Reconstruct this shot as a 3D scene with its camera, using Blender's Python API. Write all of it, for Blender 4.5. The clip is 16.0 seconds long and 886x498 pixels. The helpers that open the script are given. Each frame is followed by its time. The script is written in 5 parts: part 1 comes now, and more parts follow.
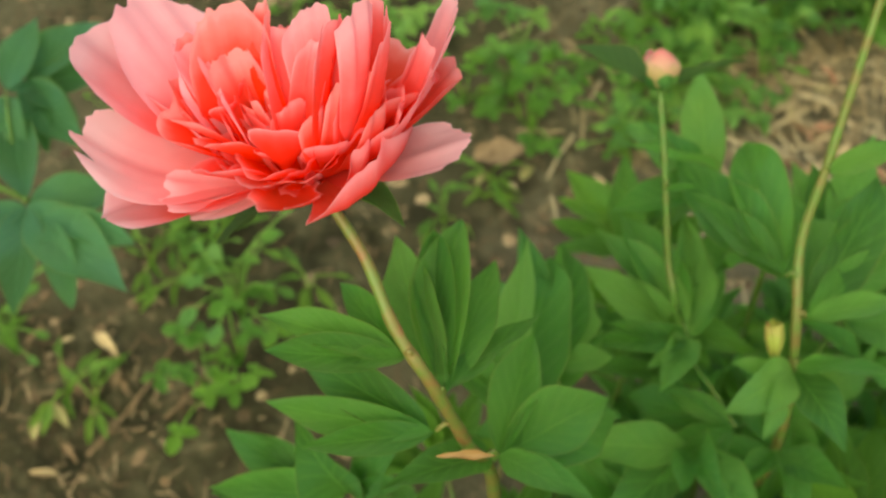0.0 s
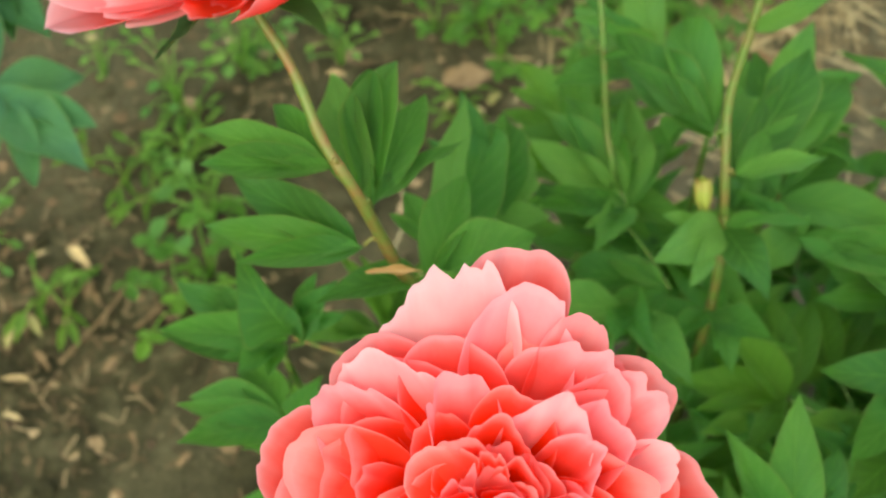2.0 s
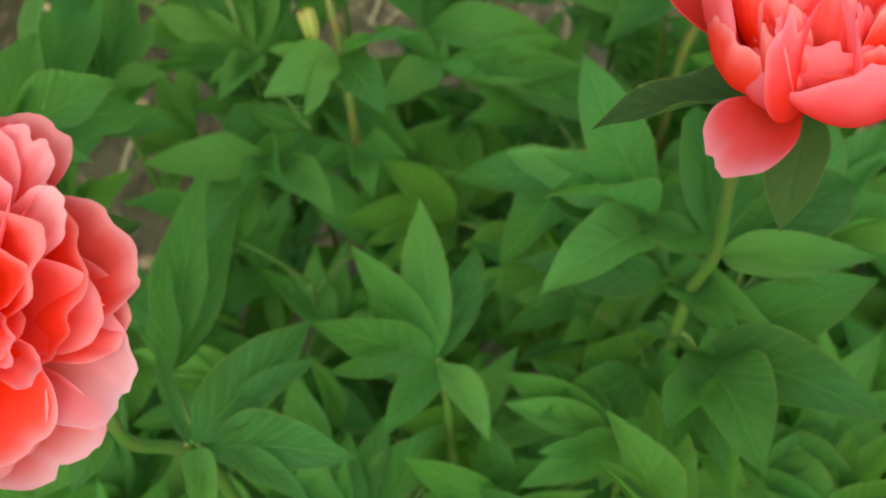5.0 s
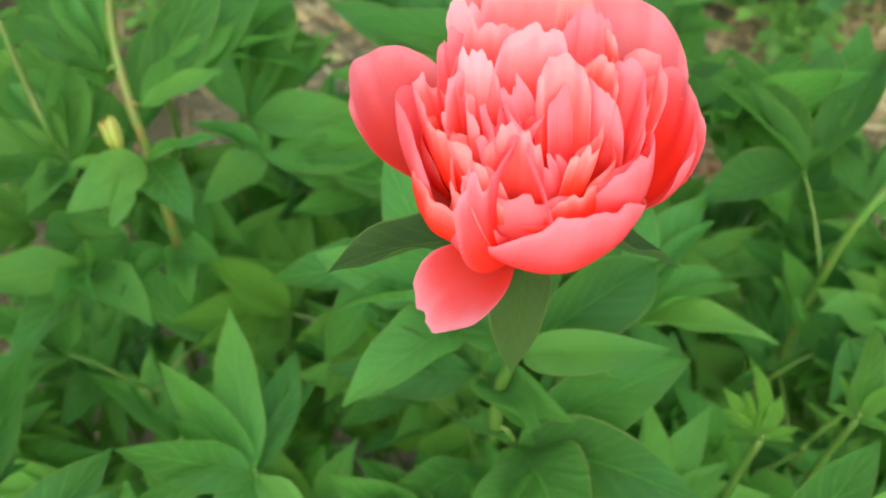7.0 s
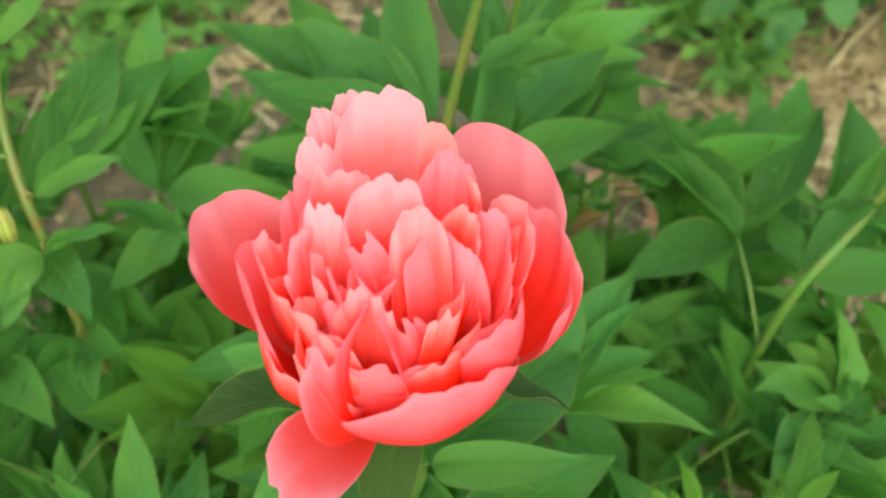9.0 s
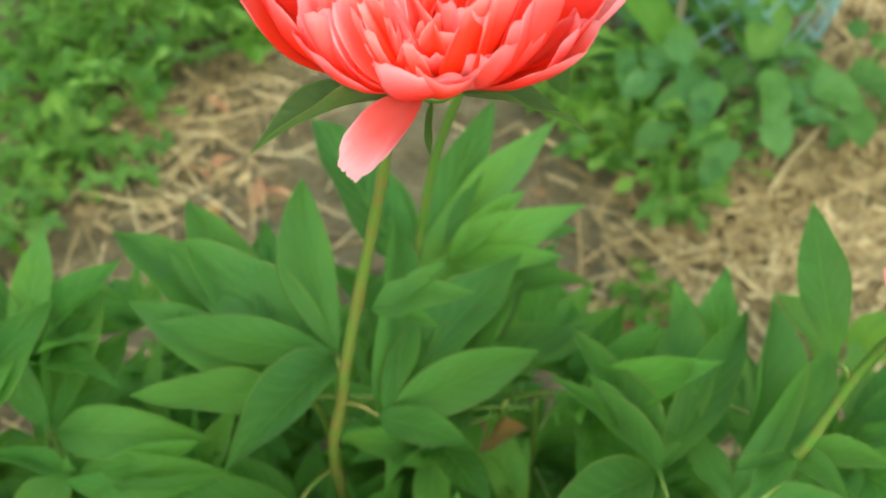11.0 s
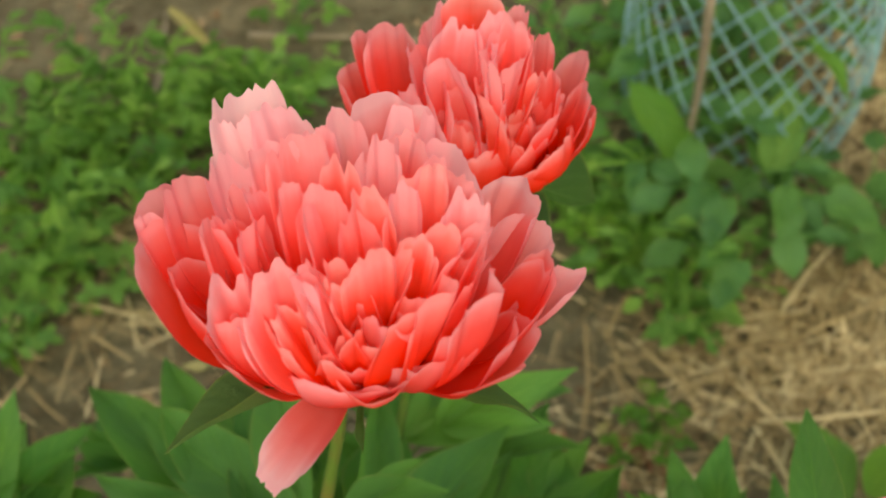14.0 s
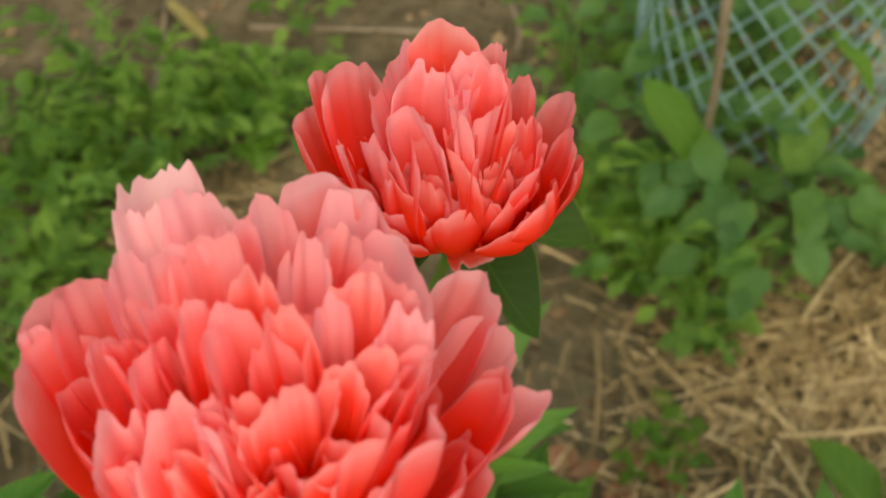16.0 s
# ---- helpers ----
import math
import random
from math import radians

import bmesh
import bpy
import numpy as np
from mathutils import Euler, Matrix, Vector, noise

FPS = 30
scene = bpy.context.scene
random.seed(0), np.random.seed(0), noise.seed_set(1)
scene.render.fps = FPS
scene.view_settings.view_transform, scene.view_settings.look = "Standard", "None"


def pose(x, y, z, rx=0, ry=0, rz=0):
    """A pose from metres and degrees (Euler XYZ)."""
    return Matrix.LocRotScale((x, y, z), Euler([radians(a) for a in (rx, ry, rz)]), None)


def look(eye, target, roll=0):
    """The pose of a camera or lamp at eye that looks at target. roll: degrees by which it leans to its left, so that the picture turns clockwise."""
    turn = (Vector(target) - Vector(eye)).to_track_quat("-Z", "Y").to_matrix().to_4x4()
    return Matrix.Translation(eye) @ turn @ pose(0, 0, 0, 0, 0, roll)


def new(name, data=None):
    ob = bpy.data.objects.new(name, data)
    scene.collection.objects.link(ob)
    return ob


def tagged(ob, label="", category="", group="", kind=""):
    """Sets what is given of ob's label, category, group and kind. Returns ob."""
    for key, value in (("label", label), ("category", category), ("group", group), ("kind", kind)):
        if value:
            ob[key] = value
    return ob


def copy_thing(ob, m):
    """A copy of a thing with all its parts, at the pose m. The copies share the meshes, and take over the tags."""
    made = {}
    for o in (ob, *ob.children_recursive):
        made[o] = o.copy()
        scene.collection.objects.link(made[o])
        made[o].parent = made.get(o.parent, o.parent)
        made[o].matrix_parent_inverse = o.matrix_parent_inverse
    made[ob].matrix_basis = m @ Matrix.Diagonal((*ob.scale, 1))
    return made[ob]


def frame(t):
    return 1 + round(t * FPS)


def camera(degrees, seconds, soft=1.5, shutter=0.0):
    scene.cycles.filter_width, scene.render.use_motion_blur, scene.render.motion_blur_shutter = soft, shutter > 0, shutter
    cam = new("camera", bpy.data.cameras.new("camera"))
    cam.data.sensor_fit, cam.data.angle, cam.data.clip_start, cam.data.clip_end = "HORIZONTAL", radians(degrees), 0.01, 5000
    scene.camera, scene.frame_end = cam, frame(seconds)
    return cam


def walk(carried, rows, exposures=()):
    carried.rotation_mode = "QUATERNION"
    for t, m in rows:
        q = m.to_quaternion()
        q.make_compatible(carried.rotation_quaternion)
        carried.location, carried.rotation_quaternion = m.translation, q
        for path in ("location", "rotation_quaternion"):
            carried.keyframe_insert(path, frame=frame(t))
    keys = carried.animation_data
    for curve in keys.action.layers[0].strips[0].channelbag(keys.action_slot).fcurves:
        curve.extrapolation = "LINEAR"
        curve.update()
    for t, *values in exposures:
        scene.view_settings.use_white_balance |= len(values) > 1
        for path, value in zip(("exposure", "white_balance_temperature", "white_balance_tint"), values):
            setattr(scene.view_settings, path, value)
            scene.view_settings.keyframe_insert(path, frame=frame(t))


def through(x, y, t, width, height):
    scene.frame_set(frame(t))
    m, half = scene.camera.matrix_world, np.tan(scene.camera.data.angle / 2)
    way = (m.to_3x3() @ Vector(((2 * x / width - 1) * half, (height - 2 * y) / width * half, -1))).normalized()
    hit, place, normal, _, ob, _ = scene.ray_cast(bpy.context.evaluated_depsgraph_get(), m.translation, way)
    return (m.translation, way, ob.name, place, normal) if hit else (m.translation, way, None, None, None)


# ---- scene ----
cam = camera(38.1, 16.0, soft=1.8)
cam.data.dof.use_dof, cam.data.dof.focus_distance, cam.data.dof.aperture_fstop = True, 0.43, 14.0
METRES, EYE, TILT, LEAN, TURN = 0.74, 1.227, -56.0, 0.0, 0.0
ROWS = [
    (0.0, 0.0, 0.0, 0.0, -0.0, 0.0, -0.0),
    (0.5, 0.0106, -0.0082, -0.0413, -0.2, -0.47, -0.2),
    (1.0, 0.0139, -0.018, -0.0557, -0.23, -0.55, -0.24),
    (1.5, 0.0261, -0.0244, -0.0713, -0.19, -0.48, -0.26),
    (2.0, 0.0448, -0.0415, -0.108, -0.18, -0.49, -0.29),
    (2.5, 0.0695, -0.0527, -0.1327, -0.36, -0.84, -0.05),
    (3.0, 0.0993, -0.0474, -0.1455, -0.64, -1.37, 0.54),
    (3.5, 0.1225, -0.0443, -0.1666, -0.92, -1.87, 1.1),
    (4.0, 0.1352, -0.0413, -0.1853, -1.49, -2.58, 2.39),
    (4.5, 0.1754, -0.0465, -0.2062, -3.3, -2.87, 5.64),
    (5.0, 0.2405, -0.0483, -0.2144, -5.91, -3.14, 9.61),
    (7.5, 0.3675, -0.0413, -0.1637, -9.09, -2.49, 13.64),
    (8.0, 0.3924, -0.0309, -0.1541, -9.39, -2.42, 14.07),
    (8.5, 0.4071, -0.0196, -0.144, -9.57, -2.4, 14.26),
    (9.0, 0.4171, -0.0039, -0.1317, -10.06, -2.51, 14.8),
    (9.5, 0.4367, 0.0045, -0.0968, -10.71, -2.3, 15.86),
    (10.0, 0.4722, 0.0134, -0.0512, -11.12, -1.91, 16.39),
    (12.5, 0.5663, 0.075, 0.067, -11.83, -1.27, 17.67),
    (13.0, 0.5753, 0.081, 0.0772, -12.03, -0.94, 17.87),
    (13.5, 0.5939, 0.0878, 0.089, -11.49, -0.1, 17.72),
    (14.0, 0.6046, 0.0759, 0.1031, -10.0, 0.95, 16.58),
    (14.5, 0.6093, 0.0777, 0.1119, -9.25, 1.36, 16.16),
    (15.0, 0.6241, 0.0948, 0.1203, -9.14, 1.29, 16.16),
    (15.5, 0.6428, 0.1182, 0.1256, -8.9, 0.76, 16.56),
    (16.0, 0.6598, 0.1463, 0.1432, -8.82, 0.02, 16.78),
]
walk(cam, [(t, pose(0, 0, EYE, TILT, LEAN, TURN) @ pose(METRES * x, METRES * y, METRES * z, 90 + pitch, roll, yaw)) for t, x, y, z, yaw, pitch, roll in ROWS], [
    (0.0, 0.76, 8300, -10), (1.0, 0.90, 7250, -12), (2.5, 0.90, 7700, -11), (4.0, 0.76, 7150, -8), (5.0, 0.68, 7150, -12), (7.5, 1.24, 6850, -10), (8.5, 1.10, 7000, -9), (10.0, 1.18, 7500, -12), (12.5, 0.90, 7200, -11), (14.0, 0.46, 8700, -4), (15.0, 0.48, 8700, -6), (16.0, 0.34, 9300, 4)])

# ---- world and light: bright overcast daylight ----
world = bpy.data.worlds.new("sky")
scene.world = world
world.use_nodes = True
wn = world.node_tree
sky = wn.nodes.new("ShaderNodeTexSky")
sky.sky_type, sky.sun_disc = "NISHITA", False
sky.sun_elevation, sky.sun_rotation = radians(52), radians(200)
sky.dust_density = 4.0
wn.nodes["Background"].inputs["Strength"].default_value = 0.15
wn.links.new(sky.outputs["Color"], wn.nodes["Background"].inputs["Color"])
sun = new("sun", bpy.data.lights.new("sun", "SUN"))
sun.data.energy, sun.data.angle, sun.data.color = 1.5, radians(130), (1.0, 0.95, 0.88)
sun.matrix_world = look((-0.6, -0.7, 3.0), (0, 0, 0))
scene.view_settings.exposure = 0.0


# ---- materials ----
class Nodes:
    """A node material under construction."""

    def __init__(self, name):
        self.mat = bpy.data.materials.new(name)
        self.mat.use_nodes = True
        self.tree = self.mat.node_tree
        self.bsdf = self.tree.nodes["Principled BSDF"]
        self.out = self.tree.nodes["Material Output"]

    def node(self, kind, **values):
        n = self.tree.nodes.new(kind)
        for key, value in values.items():
            setattr(n, key, value)
        return n

    def put(self, value, socket):
        if isinstance(value, bpy.types.NodeSocket):
            self.tree.links.new(value, socket)
        else:
            socket.default_value = value

    def math(self, op, a, b=0.0, c=0.0):
        n = self.node("ShaderNodeMath", operation=op)
        for k, v in enumerate((a, b, c)):
            self.put(v, n.inputs[k])
        return n.outputs[0]

    def mix(self, fac, a, b, blend="MIX"):
        n = self.node("ShaderNodeMix", data_type="RGBA", blend_type=blend)
        self.put(fac, n.inputs[0])
        self.put(a if isinstance(a, bpy.types.NodeSocket) else (*a, 1), n.inputs[6])
        self.put(b if isinstance(b, bpy.types.NodeSocket) else (*b, 1), n.inputs[7])
        return n.outputs[2]

    def ramp(self, fac, stops):
        n = self.node("ShaderNodeValToRGB")
        r = n.color_ramp
        while len(r.elements) < len(stops):
            r.elements.new(0.5)
        for e, (p, c) in zip(r.elements, stops):
            e.position, e.color = p, (*c, 1)
        self.put(fac, n.inputs[0])
        return n.outputs[0]

    def step(self, x, lo, hi):
        n = self.node("ShaderNodeMapRange", interpolation_type="SMOOTHSTEP")
        self.put(x, n.inputs[0])
        n.inputs[1].default_value, n.inputs[2].default_value = lo, hi
        return n.outputs[0]

    def noise(self, scale, detail=3.0, vector=None, rough=0.5):
        n = self.node("ShaderNodeTexNoise")
        n.inputs["Scale"].default_value, n.inputs["Detail"].default_value = scale, detail
        n.inputs["Roughness"].default_value = rough
        if vector is not None:
            self.tree.links.new(vector, n.inputs["Vector"])
        return n.outputs["Fac"]

    def place(self):
        return self.node("ShaderNodeTexCoord").outputs["Object"]

    def world_place(self):
        return self.node("ShaderNodeNewGeometry").outputs["Position"]

    def uv(self):
        s = self.node("ShaderNodeSeparateXYZ")
        self.tree.links.new(self.node("ShaderNodeTexCoord").outputs["UV"], s.inputs[0])
        return s.outputs[0], s.outputs[1]

    def combine(self, x, y, z=0.0):
        n = self.node("ShaderNodeCombineXYZ")
        for k, v in enumerate((x, y, z)):
            self.put(v, n.inputs[k])
        return n.outputs[0]

    def random(self):
        return self.node("ShaderNodeObjectInfo").outputs["Random"]

    def island(self):
        return self.node("ShaderNodeNewGeometry").outputs["Random Per Island"]

    def finish(self, colour, rough=0.6, bump=None, strength=0.3, distance=0.001, through=0.0, through_colour=None, spec=0.4):
        self.put(colour, self.bsdf.inputs["Base Color"])
        self.put(rough, self.bsdf.inputs["Roughness"])
        self.bsdf.inputs["Specular IOR Level"].default_value = spec
        normal = None
        if bump is not None:
            b = self.node("ShaderNodeBump")
            b.inputs["Strength"].default_value, b.inputs["Distance"].default_value = strength, distance
            self.put(bump, b.inputs["Height"])
            normal = b.outputs[0]
            self.tree.links.new(normal, self.bsdf.inputs["Normal"])
        if through > 0:
            tr = self.node("ShaderNodeBsdfTranslucent")
            self.put(through_colour if through_colour is not None else colour, tr.inputs["Color"])
            m = self.node("ShaderNodeMixShader")
            m.inputs[0].default_value = through
            self.tree.links.new(self.bsdf.outputs[0], m.inputs[1])
            self.tree.links.new(tr.outputs[0], m.inputs[2])
            self.tree.links.new(m.outputs[0], self.out.inputs["Surface"])
        return self.mat


def leaf_material(name, dark, mid, light, gloss=0.42, veins=7.0):
    """A leaf blade with midrib, side veins, a pale margin and blotches; UV runs across and along the blade."""
    n = Nodes(name)
    u, v = n.uv()
    side = n.math("ABSOLUTE", n.math("SUBTRACT", u, 0.5))
    rib = n.math("SUBTRACT", 1.0, n.step(side, 0.004, 0.026))
    warp = n.math("MULTIPLY", n.noise(70.0, 2.0, n.place()), 0.10)
    slant = n.math("ADD", n.math("MULTIPLY", n.math("POWER", side, 0.8), 0.50), warp)
    wave = n.math("SINE", n.math("MULTIPLY", n.math("SUBTRACT", v, slant), veins * 6.283))
    lateral = n.math("MULTIPLY", n.step(wave, 0.70, 1.0), n.math("SUBTRACT", 1.0, n.step(side, 0.34, 0.49)))
    margin = n.step(side, 0.462, 0.496)
    blotch = n.noise(38.0, 4.0, n.place(), 0.6)
    fine = n.noise(420.0, 2.0, n.place())
    patch = n.noise(9.0, 3.0, n.world_place())
    tone = n.math("ADD", n.math("SUBTRACT", n.math("MULTIPLY", n.random(), 0.85), 0.13), n.math("ADD", n.math("MULTIPLY", blotch, 0.42), n.math("MULTIPLY", n.math("SUBTRACT", patch, 0.5), 0.5)))
    col = n.ramp(tone, [(0.10, dark), (0.5, mid), (0.95, light)])
    cool = n.mix(0.55, col, (mid[0] * 0.95, mid[1] * 1.10, mid[2] * 2.6))
    col = n.mix(n.math("MULTIPLY", n.step(n.noise(14.0, 2.0, n.world_place()), 0.42, 0.64), 0.7), col, cool)
    pale = n.mix(0.5, col, tuple(min(1, c * 1.25) for c in light))
    col = n.mix(n.math("MULTIPLY", lateral, 0.55), col, pale)
    col = n.mix(n.math("MULTIPLY", rib, 0.40), col, tuple(min(1, c * 1.5 + 0.01) for c in light))
    col = n.mix(n.math("MULTIPLY", margin, 0.60), col, (0.26, 0.34, 0.08))
    pucker = n.math("MULTIPLY", n.math("ABSOLUTE", wave), 0.35)
    height = n.math("SUBTRACT", n.math("ADD", n.math("MULTIPLY", fine, 0.10), pucker), n.math("ADD", n.math("MULTIPLY", lateral, 0.55), n.math("MULTIPLY", rib, 1.0)))
    rough = n.math("ADD", gloss - 0.04, n.math("MULTIPLY", blotch, 0.26))
    return n.finish(col, rough, height, 0.75, 0.0036, 0.50, n.mix(0.4, col, (0.24, 0.52, 0.06)), spec=0.70)


def petal_material(name, deep, mid, pale, shift=0.0, through=0.58, rise=4.4):
    """A thin petal: deep at the claw, paler to the tip with a pale thin rim, streaked along its length."""
    n = Nodes(name)
    u, v = n.uv()
    wide = n.combine(n.math("MULTIPLY", u, 5.0), n.math("MULTIPLY", v, 2.0), n.math("MULTIPLY", n.random(), 40.0))
    thin = n.combine(n.math("MULTIPLY", u, 46.0), n.math("MULTIPLY", v, 2.6), n.math("MULTIPLY", n.random(), 70.0))
    streak, hair = n.noise(1.0, 3.0, wide, 0.55), n.noise(1.0, 3.0, thin, 0.6)
    broad = n.noise(60.0, 3.0, n.place())
    fade = n.math("ADD", n.math("MULTIPLY", n.random(), 0.46), n.math("SUBTRACT", n.math("MULTIPLY", n.math("POWER", v, rise), 1.02), 0.22 - shift))
    fade = n.math("ADD", fade, n.math("MULTIPLY", n.math("SUBTRACT", streak, 0.5), n.math("MULTIPLY", v, 0.26)))
    fade = n.math("ADD", fade, n.math("MULTIPLY", n.math("SUBTRACT", hair, 0.5), 0.07))
    fade = n.math("ADD", fade, n.math("MULTIPLY", n.math("SUBTRACT", broad, 0.5), 0.55))
    side = n.step(n.math("ABSOLUTE", n.math("SUBTRACT", u, 0.5)), 0.455, 0.498)
    rim = n.math("MAXIMUM", n.math("MULTIPLY", side, n.step(v, 0.25, 0.6)), n.step(v, 0.935, 0.995))
    fade = n.math("ADD", fade, n.math("MULTIPLY", rim, 0.17))
    col = n.ramp(fade, [(0.05, deep), (0.42, mid), (0.72, tuple(0.5 * (a + b) for a, b in zip(mid, pale))), (1.02, pale)])
    height = n.math("ADD", n.math("MULTIPLY", hair, 0.5), n.math("MULTIPLY", streak, 0.6))
    glow = n.mix(0.62, col, deep)
    return n.finish(col, 0.46, height, 0.10, 0.0010, through, glow, spec=0.22)


LEAF = leaf_material("peony_leaf", (0.058, 0.194, 0.028), (0.116, 0.352, 0.050), (0.228, 0.490, 0.098), 0.30)
DEEP_LEAF = leaf_material("deep_green_leaf", (0.038, 0.134, 0.019), (0.075, 0.240, 0.035), (0.146, 0.362, 0.068), 0.30, 8.0)
YOUNG_LEAF = leaf_material("young_leaf", (0.075, 0.210, 0.020), (0.130, 0.330, 0.032), (0.210, 0.440, 0.055), 0.40)
SEPAL = leaf_material("sepal_skin", (0.030, 0.074, 0.015), (0.052, 0.118, 0.024), (0.110, 0.205, 0.050), 0.42, 8.0)
BLUE_LEAF = leaf_material("blue_green_leaf", (0.050, 0.170, 0.060), (0.085, 0.265, 0.095), (0.140, 0.350, 0.145), 0.36, 9.0)
WEED_LEAF = leaf_material("weed_leaf", (0.070, 0.200, 0.028), (0.145, 0.340, 0.050), (0.260, 0.480, 0.090), 0.5, 5.0)
GLAUCOUS_LEAF = leaf_material("glaucous_weed_leaf", (0.046, 0.150, 0.030), (0.080, 0.230, 0.046), (0.140, 0.320, 0.075), 0.5, 5.0)
SEED_LEAF = leaf_material("yellow_green_leaf", (0.085, 0.200, 0.022), (0.140, 0.290, 0.032), (0.220, 0.380, 0.050), 0.55, 5.0)
CORAL = petal_material("coral_petal", (0.94, 0.046, 0.020), (0.94, 0.098, 0.078), (0.95, 0.40, 0.44), 0.02, 0.54)
ROSE = petal_material("rose_coral_petal", (0.94, 0.048, 0.030), (0.94, 0.130, 0.135), (0.95, 0.43, 0.51), 0.02)
PALE = petal_material("pale_petal", (0.94, 0.060, 0.042), (0.95, 0.175, 0.200), (0.96, 0.50, 0.61), 0.14)
BLUSH = petal_material("blush_petal", (0.94, 0.12, 0.11), (0.95, 0.30, 0.37), (0.96, 0.55, 0.68), 0.14, 0.58, 2.6)
LIGHT = petal_material("pale_pink_petal", (0.95, 0.19, 0.20), (0.95, 0.38, 0.45), (0.96, 0.62, 0.73), 0.14, 0.54, 2.4)
WARM = petal_material("warm_rose_petal", (0.93, 0.044, 0.034), (0.93, 0.100, 0.128), (0.94, 0.33, 0.44), -0.02, 0.58, 2.6)
CREAM = petal_material("bud_petal", (0.56, 0.50, 0.20), (0.86, 0.50, 0.42), (0.90, 0.28, 0.33), 0.20)


def stem_material(name, green, red):
    n = Nodes(name)
    streak = n.noise(90.0, 3.0, n.place())
    col = n.ramp(streak, [(0.38, green), (0.72, red)])
    return n.finish(col, 0.45, n.noise(600.0, 2.0, n.place()), 0.2, 0.0005, spec=0.4)


STEM = stem_material("stem_skin", (0.070, 0.165, 0.026), (0.115, 0.145, 0.034))
RED_STEM = stem_material("reddish_stem_skin", (0.110, 0.175, 0.034), (0.22, 0.105, 0.042))
OLIVE_STEM = stem_material("olive_stem_skin", (0.098, 0.165, 0.030), (0.17, 0.125, 0.040))
YELLOW = stem_material("withered_yellow", (0.25, 0.29, 0.055), (0.33, 0.23, 0.08))
DRY = stem_material("dry_brown", (0.32, 0.20, 0.075), (0.19, 0.10, 0.04))


def soil_material():
    n = Nodes("soil")
    p = n.world_place()
    big, mid, fine = n.noise(2.6, 4.0, p), n.noise(22.0, 5.0, p, 0.6), n.noise(240.0, 4.0, p, 0.7)
    col = n.ramp(mid, [(0.30, (0.024, 0.023, 0.011)), (0.50, (0.062, 0.057, 0.029)), (0.70, (0.150, 0.134, 0.076))])
    col = n.mix(n.step(big, 0.44, 0.62), col, n.ramp(fine, [(0.3, (0.070, 0.064, 0.034)), (0.7, (0.185, 0.165, 0.098))]))
    col = n.mix(n.math("MULTIPLY", n.step(fine, 0.6, 0.75), 0.5), col, (0.33, 0.27, 0.20))
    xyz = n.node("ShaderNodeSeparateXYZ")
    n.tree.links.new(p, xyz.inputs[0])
    # blend to a paler grey-brown towards +x, the edge broken by noise
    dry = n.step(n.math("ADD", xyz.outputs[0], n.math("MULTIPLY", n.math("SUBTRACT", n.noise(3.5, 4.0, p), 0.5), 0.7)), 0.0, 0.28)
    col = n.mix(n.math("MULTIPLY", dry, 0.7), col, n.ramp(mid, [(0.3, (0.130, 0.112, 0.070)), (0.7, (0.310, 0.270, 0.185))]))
    height = n.math("ADD", n.math("MULTIPLY", mid, 1.0), n.math("MULTIPLY", fine, 0.5))
    return n.finish(col, 0.95, height, 1.0, 0.02, spec=0.15)


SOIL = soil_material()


def straw_material(name, a, b, c):
    n = Nodes(name)
    grain = n.noise(130.0, 3.0, n.world_place())
    tone = n.math("ADD", n.math("MULTIPLY", n.island(), 0.75), n.math("MULTIPLY", grain, 0.25))
    return n.finish(n.ramp(tone, [(0.1, a), (0.5, b), (0.95, c)]), 0.75, grain, 0.3, 0.001, spec=0.25)


STRAW = straw_material("straw", (0.13, 0.090, 0.045), (0.38, 0.285, 0.150), (0.72, 0.61, 0.40))
LITTER = straw_material("litter", (0.045, 0.032, 0.018), (0.150, 0.098, 0.052), (0.36, 0.270, 0.165))


def plain_material(name, a, b, rough, scale=60.0, spec=0.4):
    n = Nodes(name)
    g = n.noise(scale, 4.0, n.place(), 0.6)
    return n.finish(n.ramp(g, [(0.3, a), (0.7, b)]), rough, g, 0.3, 0.001, spec=spec)


WIRE = plain_material("bluish_plastic_netting", (0.12, 0.27, 0.31), (0.27, 0.46, 0.52), 0.45)
FALLEN = stem_material("fallen_leaf_skin", (0.25, 0.25, 0.09), (0.31, 0.24, 0.12))
STAKE = plain_material("grey_wood", (0.17, 0.14, 0.10), (0.34, 0.29, 0.22), 0.8, 120.0)


# ---- mesh helpers ----
def mesh_of(name, verts, faces, material, uvs=None, smooth=True):
    me = bpy.data.meshes.new(name)
    me.from_pydata(verts, [], faces)
    if smooth:
        me.polygons.foreach_set("use_smooth", [True] * len(me.polygons))
    if uvs is not None:
        layer = me.uv_layers.new(name="UVMap")
        index = np.empty(len(me.loops), dtype=np.int32)
        me.loops.foreach_get("vertex_index", index)
        layer.data.foreach_set("uv", np.asarray(uvs, dtype=np.float32)[index].ravel())
    me.materials.append(material)
    me.update()
    return me


def child(name, me, parent, m=None, label=""):
    ob = new(name, me)
    ob.parent = parent
    if m is not None:
        ob.matrix_basis = m
    return tagged(ob, label)


def grid_faces(nu, nv, start=0):
    return [(start + j * nu + i, start + j * nu + i + 1, start + (j + 1) * nu + i + 1, start + (j + 1) * nu + i)
            for j in range(nv - 1) for i in range(nu - 1)]


